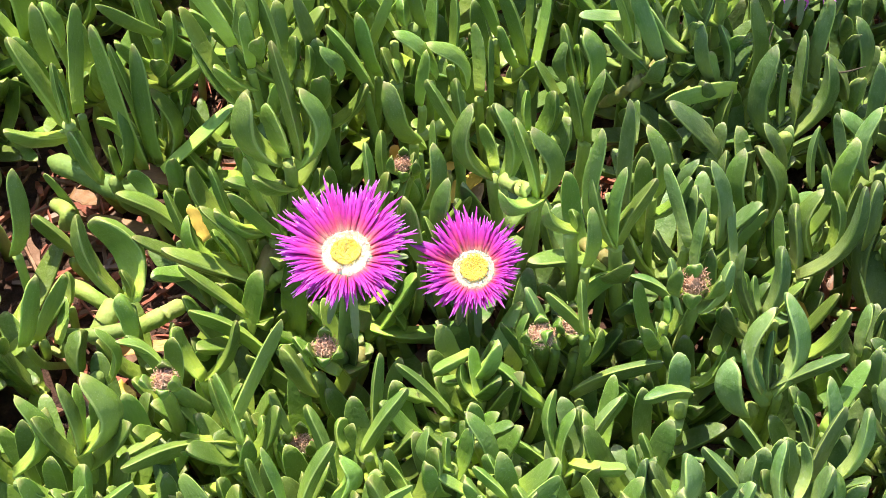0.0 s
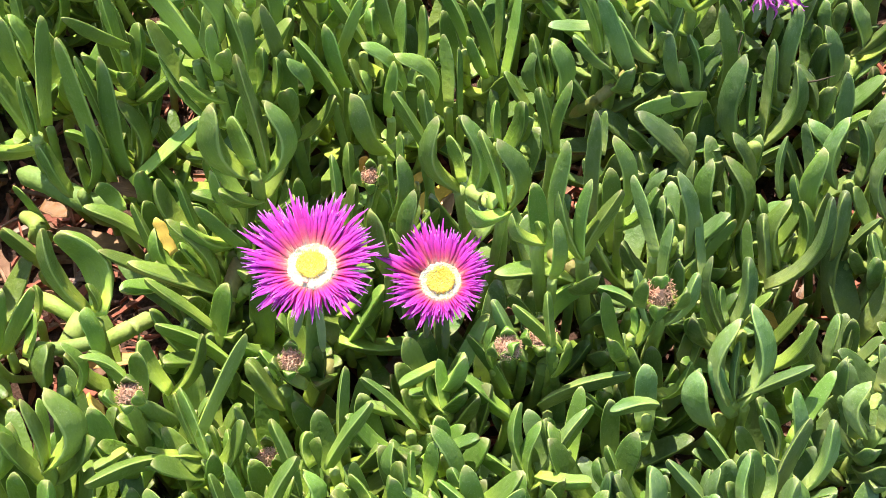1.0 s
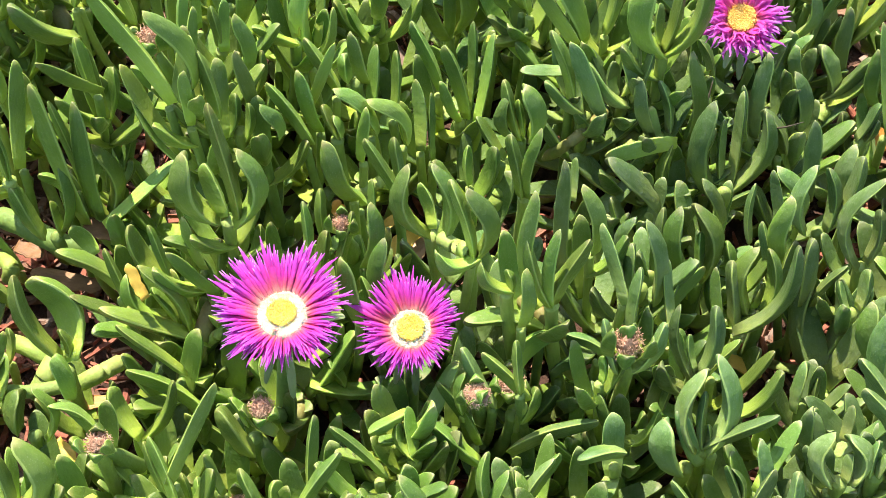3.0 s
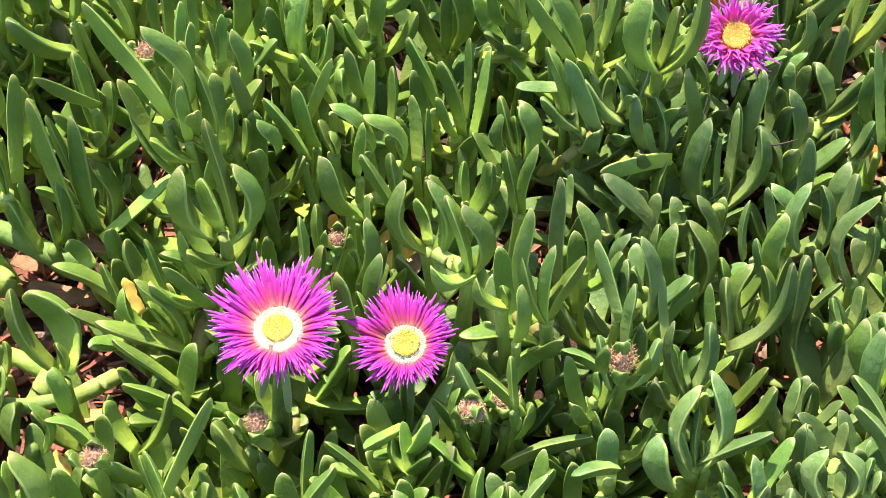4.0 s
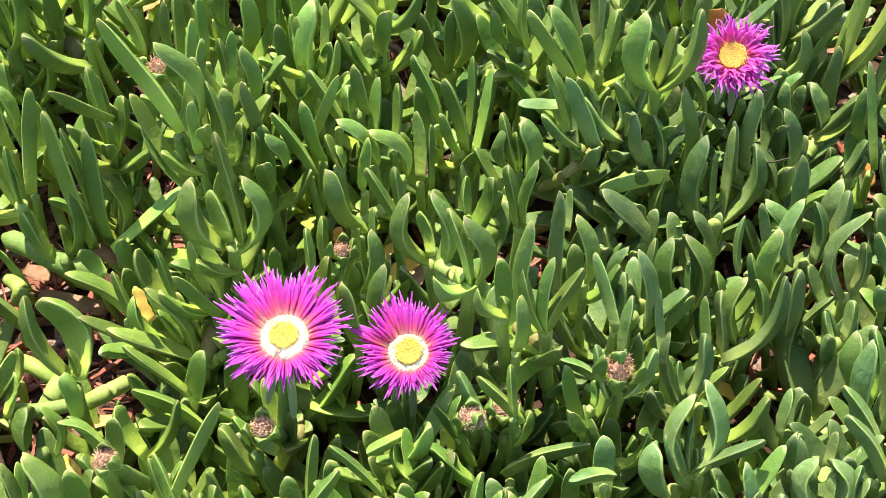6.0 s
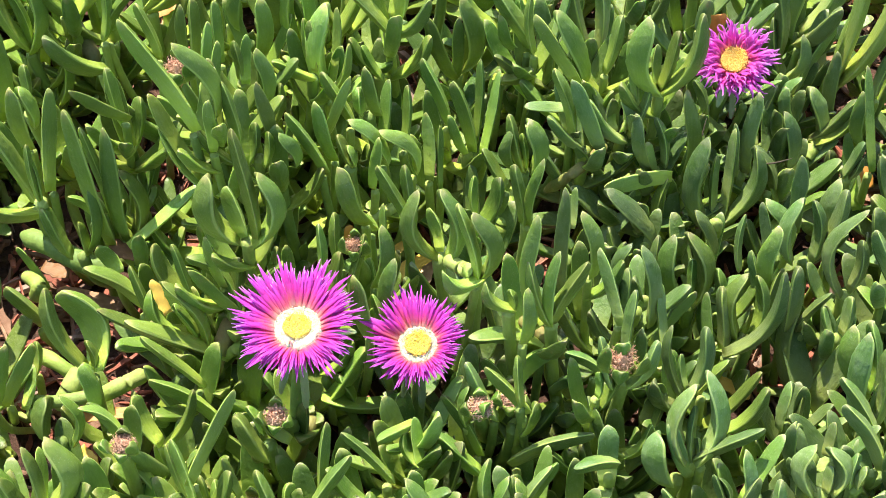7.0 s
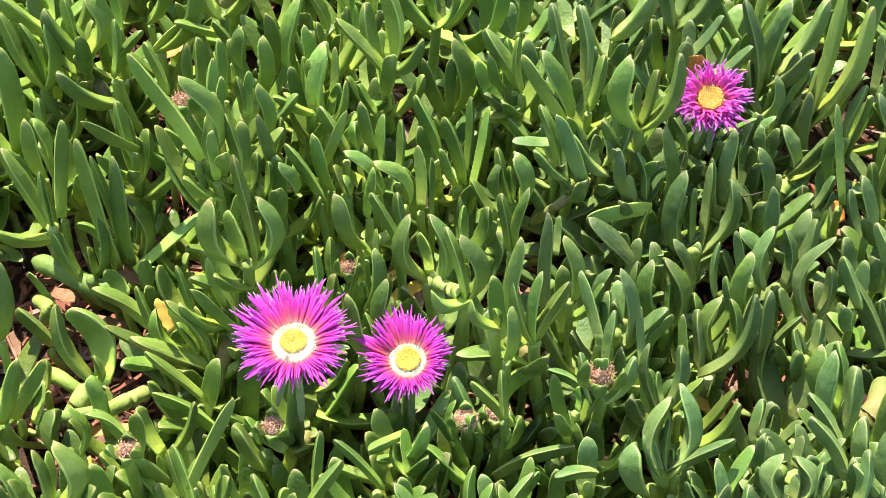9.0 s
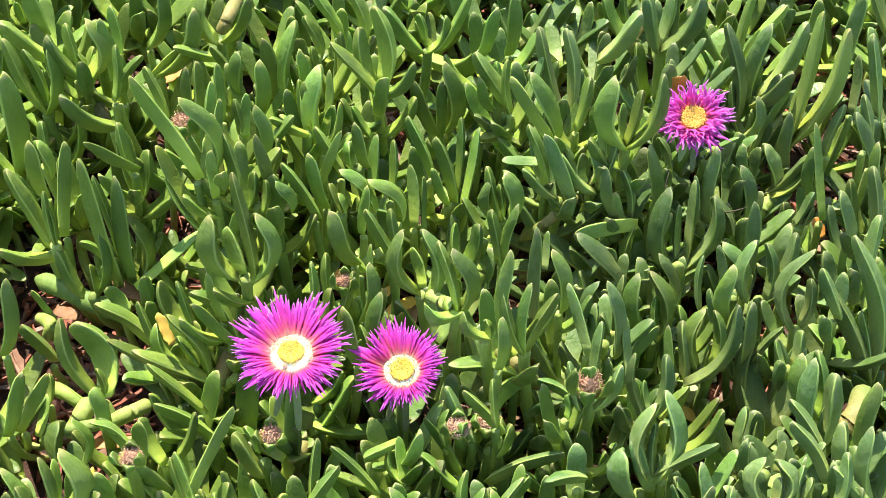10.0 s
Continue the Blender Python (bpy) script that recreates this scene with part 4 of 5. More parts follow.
shoot(-0.185, 0.214, 0.088, 0.0, [(-180, 75, 5.9, 11.0, 0.05, 13), (147, 73, 4.4, 7.8, -0.07, -86), (60, 78, 4.8, 13.0, 0.10, -46)])
shoot(-0.196, 0.180, 0.069, 0.0, [(90, 88, 7.6, 17.3, -0.04, -91)])
shoot(-0.162, 0.142, 0.115, 0.0, [(104, 72, 1.8, 7.3, -0.01, -52, -0.4, 1.1), (157, 76, 2.5, 10.8, 0.06, -117, 0.4, -1.1)])
shoot(-0.148, 0.247, 0.098, 0.0, [(-164, 86, 4.7, 11.0, 0.04, 165, -0.0, -1.0), (113, 67, 3.4, 7.7, -0.04, -47, 0.0, 1.0)])
shoot(-0.138, 0.206, 0.108, 0.0, [(62, 78, 3.8, 7.5, 0.05, -29)])
shoot(-0.168, 0.231, 0.103, 0.0, [(121, 75, 3.6, 8.5, -0.02, -67)])
shoot(-0.195, 0.264, 0.109, 0.0, [(-144, 84, 3.7, 14.4, -0.02, 10)])
shoot(-0.129, 0.262, 0.104, 0.0, [(37, 75, 4.3, 13.1, 0.13, -30)])
shoot(-0.136, 0.208, 0.106, 0.0, [(19, 54, 3.6, 7.6, -0.08, 126)])
shoot(-0.106, 0.196, 0.106, 0.0, [(153, 69, 3.5, 7.5, -0.03, -92)])
shoot(-0.119, 0.241, 0.099, 0.0, [(20, 61, 5.3, 15.1, 0.16, -21, 0.0, 0.2), (25, 34, 3.1, 8.1, -0.06, 88, -0.0, -0.2)])
shoot(-0.081, 0.244, 0.110, 0.0, [(-150, 35, 3.6, 8.5, 0.02, 14)])
shoot(-0.087, 0.191, 0.113, 0.0, [(53, 86, 3.6, 8.9, -0.04, 151)], False)
shoot(-0.080, 0.183, 0.119, 0.0, [(86, 73, 3.6, 7.9, 0.01, 64)], False)
shoot(-0.067, 0.182, 0.119, 0.0, [(94, 73, 3.6, 7.2, -0.02, 57)], False)
shoot(-0.072, 0.229, 0.106, 0.0, [(168, 62, 2.8, 7.0, 0.08, -103)])
shoot(-0.058, 0.213, 0.106, 0.1, [(25, 81, 2.8, 11.7, -0.07, 164, -0.7, 1.1), (57, 86, 4.1, 11.9, -0.09, -67, 0.7, -1.1)])
shoot(-0.035, 0.228, 0.093, 0.2, [(-178, 82, 4.9, 12.3, 0.02, 38, -0.7, 0.5), (58, 79, 6.0, 13.4, 0.11, 115, 0.2, -0.2), (60, 78, 3.7, 10.7, 0.09, -42, 0.5, -0.3)])
shoot(-0.084, 0.267, 0.108, 0.0, [(105, 83, 3.7, 17.6, 0.21, 85, -0.3, -0.0), (17, 62, 3.7, 11.1, 0.10, -23, 0.3, 0.0)])
shoot(0.020, 0.216, 0.118, 0.4, [(-172, 55, 4.8, 10.4, -0.02, -143, -0.2, -0.5), (4, 50, 3.4, 11.1, 0.17, -19, 0.2, -0.4), (147, 78, 4.2, 12.5, -0.07, 20, -0.2, 0.3), (119, 74, 5.0, 13.8, 0.14, -72, 0.2, 0.6)])
shoot(-0.010, 0.186, 0.104, -1.0, [(59, 78, 5.1, 16.3, 0.08, 121, -0.2, -0.0), (87, 64, 4.3, 5.8, -0.06, -33, 0.2, 0.0)])
shoot(0.057, 0.234, 0.070, 0.5, [(179, 74, 4.7, 12.3, -0.04, 36, -0.3, -0.2), (100, 86, 4.3, 8.9, -0.01, -120, -0.1, -0.2), (155, 84, 5.3, 13.9, 0.14, -163, 0.3, 0.4)])
shoot(0.045, 0.272, 0.106, 0.5, [(-177, 59, 4.1, 13.7, 0.03, 19, -0.5, -0.3), (19, 69, 2.8, 10.1, 0.18, -19, 0.2, -0.2), (157, 75, 2.0, 7.0, 0.05, -116, -0.3, 0.7), (10, 65, 4.8, 9.3, 0.04, -10, 0.7, -0.2)])
shoot(0.044, 0.294, 0.080, 0.5, [(-15, 30, 4.6, 14.7, -0.26, -24)])
shoot(0.096, 0.220, 0.105, 0.7, [(175, 60, 4.5, 12.6, 0.01, -131)])
shoot(0.100, 0.214, 0.109, 0.7, [(115, 80, 3.6, 6.6, -0.07, 44)])
shoot(0.095, 0.233, 0.107, 0.7, [(147, 75, 2.3, 7.6, -0.04, 28)])
shoot(0.133, 0.231, 0.093, 0.8, [(154, 74, 6.5, 12.2, -0.03, 26, -0.2, -0.0), (131, 79, 6.1, 10.5, -0.07, -107, 0.2, 0.0)])
shoot(0.109, 0.223, 0.105, 0.7, [(47, 69, 3.6, 6.2, -0.02, -18)])
shoot(0.096, 0.281, 0.099, 0.7, [(118, 90, 4.6, 11.9, -0.05, -141)])
shoot(0.080, 0.269, 0.107, 0.6, [(1, 79, 3.8, 11.6, 0.01, -25)])
shoot(-0.007, 0.243, 0.106, 0.3, [(81, 81, 3.0, 6.8, 0.05, -50)])
shoot(-0.011, 0.272, 0.113, 0.3, [(-176, 63, 3.6, 10.1, 0.02, -138)])
shoot(-0.025, 0.211, 0.109, 0.2, [(147, 87, 4.1, 9.6, -0.06, -153)])
shoot(-0.019, 0.191, 0.105, 0.2, [(121, 79, 3.6, 6.5, -0.03, 44)])
shoot(-0.022, 0.261, 0.106, 0.2, [(175, 69, 2.9, 10.1, 0.06, -135)])
shoot(-0.018, 0.233, 0.107, 0.2, [(128, 80, 2.6, 6.8, 0.01, 36)])
shoot(0.005, 0.273, 0.113, 0.3, [(169, 73, 3.6, 11.7, 0.06, -133)])
shoot(0.192, 0.292, 0.101, 1.0, [(153, 75, 4.1, 13.5, 0.01, 20, -0.2, -0.3), (3, 69, 4.8, 15.9, -0.14, -14, 0.2, -0.3), (65, 75, 3.3, 10.0, -0.06, -34, 0.0, 0.6)])
shoot(0.154, 0.270, 0.106, 0.9, [(1, 63, 4.5, 15.5, 0.06, -16)])
shoot(0.237, 0.278, 0.079, 1.0, [(171, 58, 5.1, 16.3, 0.04, 25, -0.2, 2.5), (148, 74, 6.8, 12.0, 0.07, -130, 0.2, -2.5)])
shoot(0.196, 0.251, 0.107, 1.0, [(23, 53, 3.6, 7.3, 0.07, 3)])
shoot(0.231, 0.281, 0.080, 1.0, [(167, 59, 2.9, 6.5, -0.01, -120)])
shoot(0.249, 0.312, 0.080, -1.0, [(-5, 65, 4.8, 9.9, 0.02, 142, 0.3, -0.1), (52, 83, 4.8, 8.8, 0.02, 95, -0.3, 0.1)])
shoot(0.253, 0.272, 0.081, 1.0, [(-12, 83, 6.1, 14.0, 0.05, -172, -0.3, -0.1), (5, 73, 6.3, 14.6, 0.07, -11, 0.3, 0.1)])
shoot(0.208, 0.231, 0.110, 1.0, [(1, 50, 3.6, 7.5, 0.08, 4)])
shoot(0.242, 0.231, 0.082, 1.0, [(15, 84, 3.6, 8.5, -0.19, -42)])
shoot(0.255, 0.237, 0.080, 1.0, [(27, 67, 3.8, 7.7, -0.01, 96)])
shoot(0.271, 0.232, 0.085, -1.0, [(68, 84, 9.3, 10.2, 0.03, -49, -0.2, -0.3), (18, 78, 8.6, 14.0, 0.09, -19, 0.1, -0.4), (52, 73, 4.9, 8.4, 0.03, 78, 0.1, 0.7)])
shoot(0.304, 0.234, 0.106, 1.0, [(92, 65, 3.6, 6.8, -0.06, -50)])
shoot(0.313, 0.301, 0.092, 1.0, [(-57, 88, 5.3, 12.2, 0.02, -116)])
shoot(0.325, 0.251, 0.085, 1.0, [(146, 73, 6.2, 9.5, 0.01, -122)])
shoot(0.309, 0.204, 0.105, 1.0, [(139, 72, 3.6, 8.7, 0.05, -108)])
shoot(0.292, 0.217, 0.087, 1.0, [(34, 78, 3.6, 9.2, 0.03, 116)])
shoot(0.310, 0.188, 0.106, 1.0, [(170, 62, 4.1, 11.1, 0.01, -166)])
shoot(0.314, 0.168, 0.101, 1.0, [(125, 74, 3.6, 9.6, -0.05, 40)])
shoot(0.302, 0.063, 0.063, 1.0, [(149, 56, 7.3, 11.1, 0.04, -106, -0.1, -0.2), (131, 67, 8.9, 13.8, 0.12, -98, 0.1, 0.2), (116, 60, 4.2, 7.5, 0.03, -75)])
shoot(0.274, -0.033, 0.103, 1.0, [(113, 65, 3.5, 11.8, 0.05, 55)])
shoot(0.264, -0.002, 0.087, 1.0, [(105, 69, 5.4, 13.6, 0.08, 70), (85, 71, 4.6, 12.9, 0.06, -79)])
shoot(0.283, -0.045, 0.105, 1.0, [(103, 67, 4.3, 11.1, 0.09, 61)])
shoot(0.296, 0.100, 0.106, 1.0, [(88, 76, 4.0, 9.2, -0.01, -68)])
shoot(0.290, 0.124, 0.107, 1.0, [(158, 67, 3.6, 10.5, -0.02, -161)])
shoot(0.305, 0.136, 0.105, 1.0, [(131, 71, 4.2, 10.0, 0.04, -108)])
shoot(0.263, -0.056, 0.108, 1.0, [(84, 68, 3.6, 8.1, 0.06, -63)])
shoot(0.283, -0.053, 0.107, 1.0, [(156, 42, 3.5, 8.2, -0.01, 24)])
shoot(0.286, -0.014, 0.096, 1.0, [(92, 77, 5.0, 10.7, 0.09, 100)])
shoot(-0.155, 0.101, 0.088, 0.0, [(168, 72, 5.8, 12.4, -0.01, -119)])
shoot(-0.153, 0.101, 0.080, 0.0, [(-144, 37, 3.9, 10.7, -0.10, 22)])
shoot(-0.160, 0.127, 0.104, 0.0, [(120, 85, 4.1, 11.2, 0.04, 104)])
shoot(-0.144, 0.087, 0.109, 0.0, [(103, 76, 3.3, 5.4, -0.03, 74), (118, 68, 2.8, 4.0, -0.04, -61)])
shoot(-0.155, 0.017, 0.099, 0.0, [(65, 74, 4.8, 10.3, 0.08, -73)])
shoot(-0.158, 0.090, 0.030, -1.0, [(149, 53, 2.9, 5.2, -0.04, -54)])
shoot(-0.151, 0.058, 0.040, -1.0, [(169, 56, 3.0, 9.5, -0.01, -90)])
shoot(-0.150, -0.013, 0.070, 0.0, [(55, 66, 4.0, 10.2, 0.01, -65)])
shoot(-0.147, -0.004, 0.060, -1.0, [(59, 38, 3.4, 8.0, 0.03, 69)])
shoot(-0.141, 0.001, 0.050, -1.0, [(78, 46, 2.3, 6.2, -0.07, -10)])

# ---- runner stems that creep between the shoots ----
def runner(material, radius, label, *pts):
    vs, fs = tube(pts, radius, 6 + 5 * len(pts), 12, 0.16)
    tagged(new("runner_stem", mesh("runner_stem", vs, fs, material)), label, "stem", "runner stems")


runner(STEM_PEACH, 0.0047, 'thick peach-tinted runner stem among green shoots', (-0.062, 0.017, 0.030), (-0.053, 0.015, 0.055), (-0.046, 0.024, 0.072), (-0.042, 0.040, 0.075), (-0.045, 0.068, 0.050), (-0.051, 0.092, 0.020))
runner(STEM_LIME, 0.0030, 'lime green runner stem in the sun', (-0.045, 0.025, 0.065), (-0.037, 0.024, 0.075), (-0.026, 0.028, 0.080))
runner(STEM_PEACH, 0.0038, 'thick peach-tinted runner stem among green shoots', (-0.005, -0.013, 0.035), (-0.001, -0.011, 0.052), (0.002, -0.003, 0.056), (-0.001, 0.020, 0.030), (-0.005, 0.040, 0.005))
runner(STEM_PEACH, 0.0032, 'thick peach-tinted runner stem among green shoots', (0.142, 0.166, 0.085), (0.133, 0.158, 0.080), (0.122, 0.150, 0.075), (0.111, 0.161, 0.050))
runner(STEM_LIME, 0.0040, 'lime green runner stem in the sun', (0.083, 0.130, 0.040), (0.089, 0.134, 0.050), (0.091, 0.147, 0.055), (0.091, 0.160, 0.050))
runner(STEM_PEACH, 0.0034, 'thick peach-tinted runner stem among green shoots', (0.097, 0.067, 0.060), (0.101, 0.042, 0.090), (0.109, 0.032, 0.095), (0.119, 0.030, 0.085), (0.124, 0.051, 0.050))
runner(STEM_BROWN, 0.0050, 'brownish weathered runner stem between shoots', (-0.174, 0.251, 0.080), (-0.165, 0.240, 0.075), (-0.151, 0.220, 0.070))
runner(STEM_LIME, 0.0036, 'lime green runner stem in the sun', (0.063, 0.053, 0.120), (0.070, 0.047, 0.122), (0.078, 0.042, 0.122), (0.081, 0.062, 0.080))
runner(STEM_PEACH, 0.0045, 'thick peach-tinted runner stem among green shoots', (-0.093, 0.302, 0.080), (-0.088, 0.308, 0.090), (-0.088, 0.342, 0.080))
runner(STEM_PEACH, 0.0042, 'thick peach-tinted runner stem among green shoots', (0.183, 0.317, 0.070), (0.175, 0.310, 0.085), (0.182, 0.328, 0.090), (0.188, 0.356, 0.080))
runner(STEM_LIME, 0.0050, 'lime green runner stem in the sun', (0.270, 0.229, 0.085), (0.268, 0.231, 0.070), (0.268, 0.240, 0.045))
runner(STEM_PEACH, 0.0065, 'thick peach-tinted runner stem among green shoots', (0.295, 0.040, 0.080), (0.287, 0.019, 0.085), (0.280, 0.011, 0.080))
runner(STEM_LIME, 0.0062, 'lime green runner stem in the sun', (0.280, 0.011, 0.080), (0.270, 0.009, 0.070), (0.265, 0.013, 0.050))
runner(STEM_LIME, 0.0042, 'lime green runner stem in the sun', (0.249, 0.185, 0.050), (0.256, 0.191, 0.060), (0.267, 0.202, 0.065))
runner(STEM_LIME, 0.0050, 'lime green runner stem in the sun', (-0.130, 0.008, 0.035), (-0.123, 0.013, 0.045), (-0.118, 0.024, 0.050))
runner(STEM_LIME, 0.0042, 'lime green runner stem in the sun', (-0.106, 0.007, 0.050), (-0.095, 0.011, 0.055), (-0.085, 0.023, 0.050))
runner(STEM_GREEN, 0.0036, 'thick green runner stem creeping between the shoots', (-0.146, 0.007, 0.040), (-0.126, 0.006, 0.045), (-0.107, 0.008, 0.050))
runner(STEM_LIME, 0.0042, 'lime green runner stem in the sun', (-0.124, 0.025, 0.040), (-0.134, 0.029, 0.045), (-0.148, 0.038, 0.040))
runner(STEM_LIME, 0.0034, 'lime green runner stem in the sun', (0.017, 0.116, 0.070), (0.026, 0.117, 0.075), (0.035, 0.130, 0.070))
runner(STEM_LIME, 0.0042, 'lime green runner stem in the sun', (0.105, -0.009, 0.040), (0.103, -0.009, 0.060), (0.101, -0.006, 0.075))
runner(STEM_LIME, 0.0040, 'lime green runner stem in the sun', (0.199, 0.117, 0.085), (0.201, 0.125, 0.060), (0.204, 0.133, 0.030))
runner(STEM_LIME, 0.0040, 'lime green runner stem in the sun', (0.014, 0.255, 0.080), (0.013, 0.256, 0.070), (0.011, 0.264, 0.050))
runner(STEM_LIME, 0.0038, 'lime green runner stem in the sun', (0.069, 0.169, 0.075), (0.068, 0.171, 0.060), (0.067, 0.174, 0.040))
runner(STEM_LIME, 0.0045, 'lime green runner stem in the sun', (0.195, 0.309, 0.085), (0.198, 0.313, 0.070), (0.200, 0.322, 0.050))
runner(STEM_LIME, 0.0040, 'lime green runner stem in the sun', (-0.187, 0.222, 0.080), (-0.188, 0.220, 0.070), (-0.191, 0.221, 0.050))
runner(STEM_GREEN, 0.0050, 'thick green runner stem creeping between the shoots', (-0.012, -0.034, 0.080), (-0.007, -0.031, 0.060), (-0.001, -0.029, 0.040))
runner(STEM_LIME, 0.0055, 'lime green runner stem in the sun', (0.267, 0.006, 0.060), (0.271, 0.008, 0.070), (0.277, 0.014, 0.075))
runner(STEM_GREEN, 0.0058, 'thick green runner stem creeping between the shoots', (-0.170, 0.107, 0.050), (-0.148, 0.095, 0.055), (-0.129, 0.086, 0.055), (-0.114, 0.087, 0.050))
runner(STEM_LIME, 0.0040, 'lime green runner stem in the sun', (-0.170, 0.095, 0.030), (-0.157, 0.081, 0.040), (-0.160, 0.079, 0.030))

# ---- withered leaves and sheaths, bits of bark and wood ----
def withered(material, label, x, y, z, az, el, length, width, bow, roll, plump):
    me = leaf_mesh(length / 100, width / 1000, bow, material, seed=x * 50 + y * 31)
    for v in me.vertices:
        v.co.y *= plump
        v.co.x += 0.0012 * noise.noise(v.co * 300)
        v.co.y += 0.0030 * (1 - 0.8 * plump) * noise.noise(v.co * 160)
    ob = new("withered_leaf", me)
    ob.matrix_world = leaf_pose(az, el, roll, (x, y, z))
    tagged(ob, label, "leaf", "withered leaves")


withered(DRY_YELLOW, 'plump yellow leaf withering low between green shoots', 0.202, 0.042, 0.050, -13, -23, 2.0, 8.4, 0.04, 0, 0.9)
withered(DRY_YELLOW, 'dry straw-yellow leaf lying on bark mulch', 0.050, 0.126, 0.032, -129, 8, 3.0, 9.6, 0.04, 0, 0.35)
withered(DRY_TAN, 'dry tan papery sheath on the mulch', 0.049, 0.128, 0.022, -105, 6, 2.7, 11.0, 0.04, 0, 0.4)
withered(DRY_YELLOW, 'withered yellow leaf edge by the mulch', 0.021, 0.113, 0.035, 41, 10, 2.2, 6.6, 0.04, 0, 0.4)
withered(DRY_ORANGE, 'small orange withered leaf', 0.010, 0.107, 0.060, 121, 67, 1.1, 6.4, 0.04, 0, 0.4)
withered(DRY_BROWN, 'brown papery sheath at the foot of a shoot', -0.097, 0.087, 0.066, -177, 12, 1.9, 12.8, 0.04, 0, 0.35)
withered(DRY_YELLOW, 'thin yellow edge of a withered leaf', -0.066, 0.021, 0.105, 130, 43, 1.8, 5.3, 0.04, 0, 0.3)
# a chunk of red bark, made with the leaf shape
withered(DRY_BARK, 'dark red-brown chunk of bark standing on the mulch', 0.225, 0.049, 0.030, 162, 74, 2.6, 6.9, 0.04, 0, 0.5)
withered(DRY_ORANGE, 'orange-yellow withered leaf in the shade', -0.132, 0.273, 0.060, 24, 17, 2.0, 9.8, 0.04, 0, 0.4)
withered(DRY_ORANGE, 'withered orange bract behind a flower', 0.197, 0.219, 0.120, -89, 79, 2.0, 8.8, 0.04, 0, 0.4)
withered(DRY_ORANGE, 'withered orange leaf low in the bed', -0.132, 0.280, 0.035, 68, 10, 2.3, 10.5, 0.04, 0, 0.4)
# a plank-like strip of wood, leaf-shaped here
withered(DRY_BROWN, 'long brown strip of wood lying on the mulch', -0.112, 0.080, 0.028, 173, 3, 3.9, 10.3, 0.04, 0, 0.4)
# an orange stick, also built from a leaf mesh
withered(DRY_ORANGE, 'orange-brown dry stick lying in the shade', -0.090, 0.013, 0.030, -166, 4, 3.1, 7.4, 0.04, 0, 0.4)
withered(DRY_BROWN, 'dark brown dry leaf on the mulch', -0.164, 0.107, 0.024, -26, 6, 1.8, 9.4, 0.04, 0, 0.4)
withered(DRY_YELLOW, 'withered yellow leaf hanging down', -0.109, -0.023, 0.050, -41, -16, 1.4, 8.0, 0.04, 0, 0.4)
withered(DRY_ORANGE, 'orange-yellow withered leaf between stems', -0.112, -0.068, 0.040, 101, 62, 2.3, 5.8, 0.04, 0, 0.4)
withered(DRY_TAN, 'pale pink dry scrap of leaf on the mulch', 0.147, 0.044, 0.040, 138, 27, 0.9, 5.1, 0.04, 0, 0.4)
withered(DRY_ORANGE, 'orange dry scrap on the mulch', 0.292, 0.178, 0.050, 122, 38, 1.3, 7.6, 0.04, 0, 0.4)
withered(DRY_TAN, 'small tan dry scrap on the mulch', 0.143, 0.047, 0.030, -152, 15, 1.5, 4.0, 0.04, 0, 0.4)

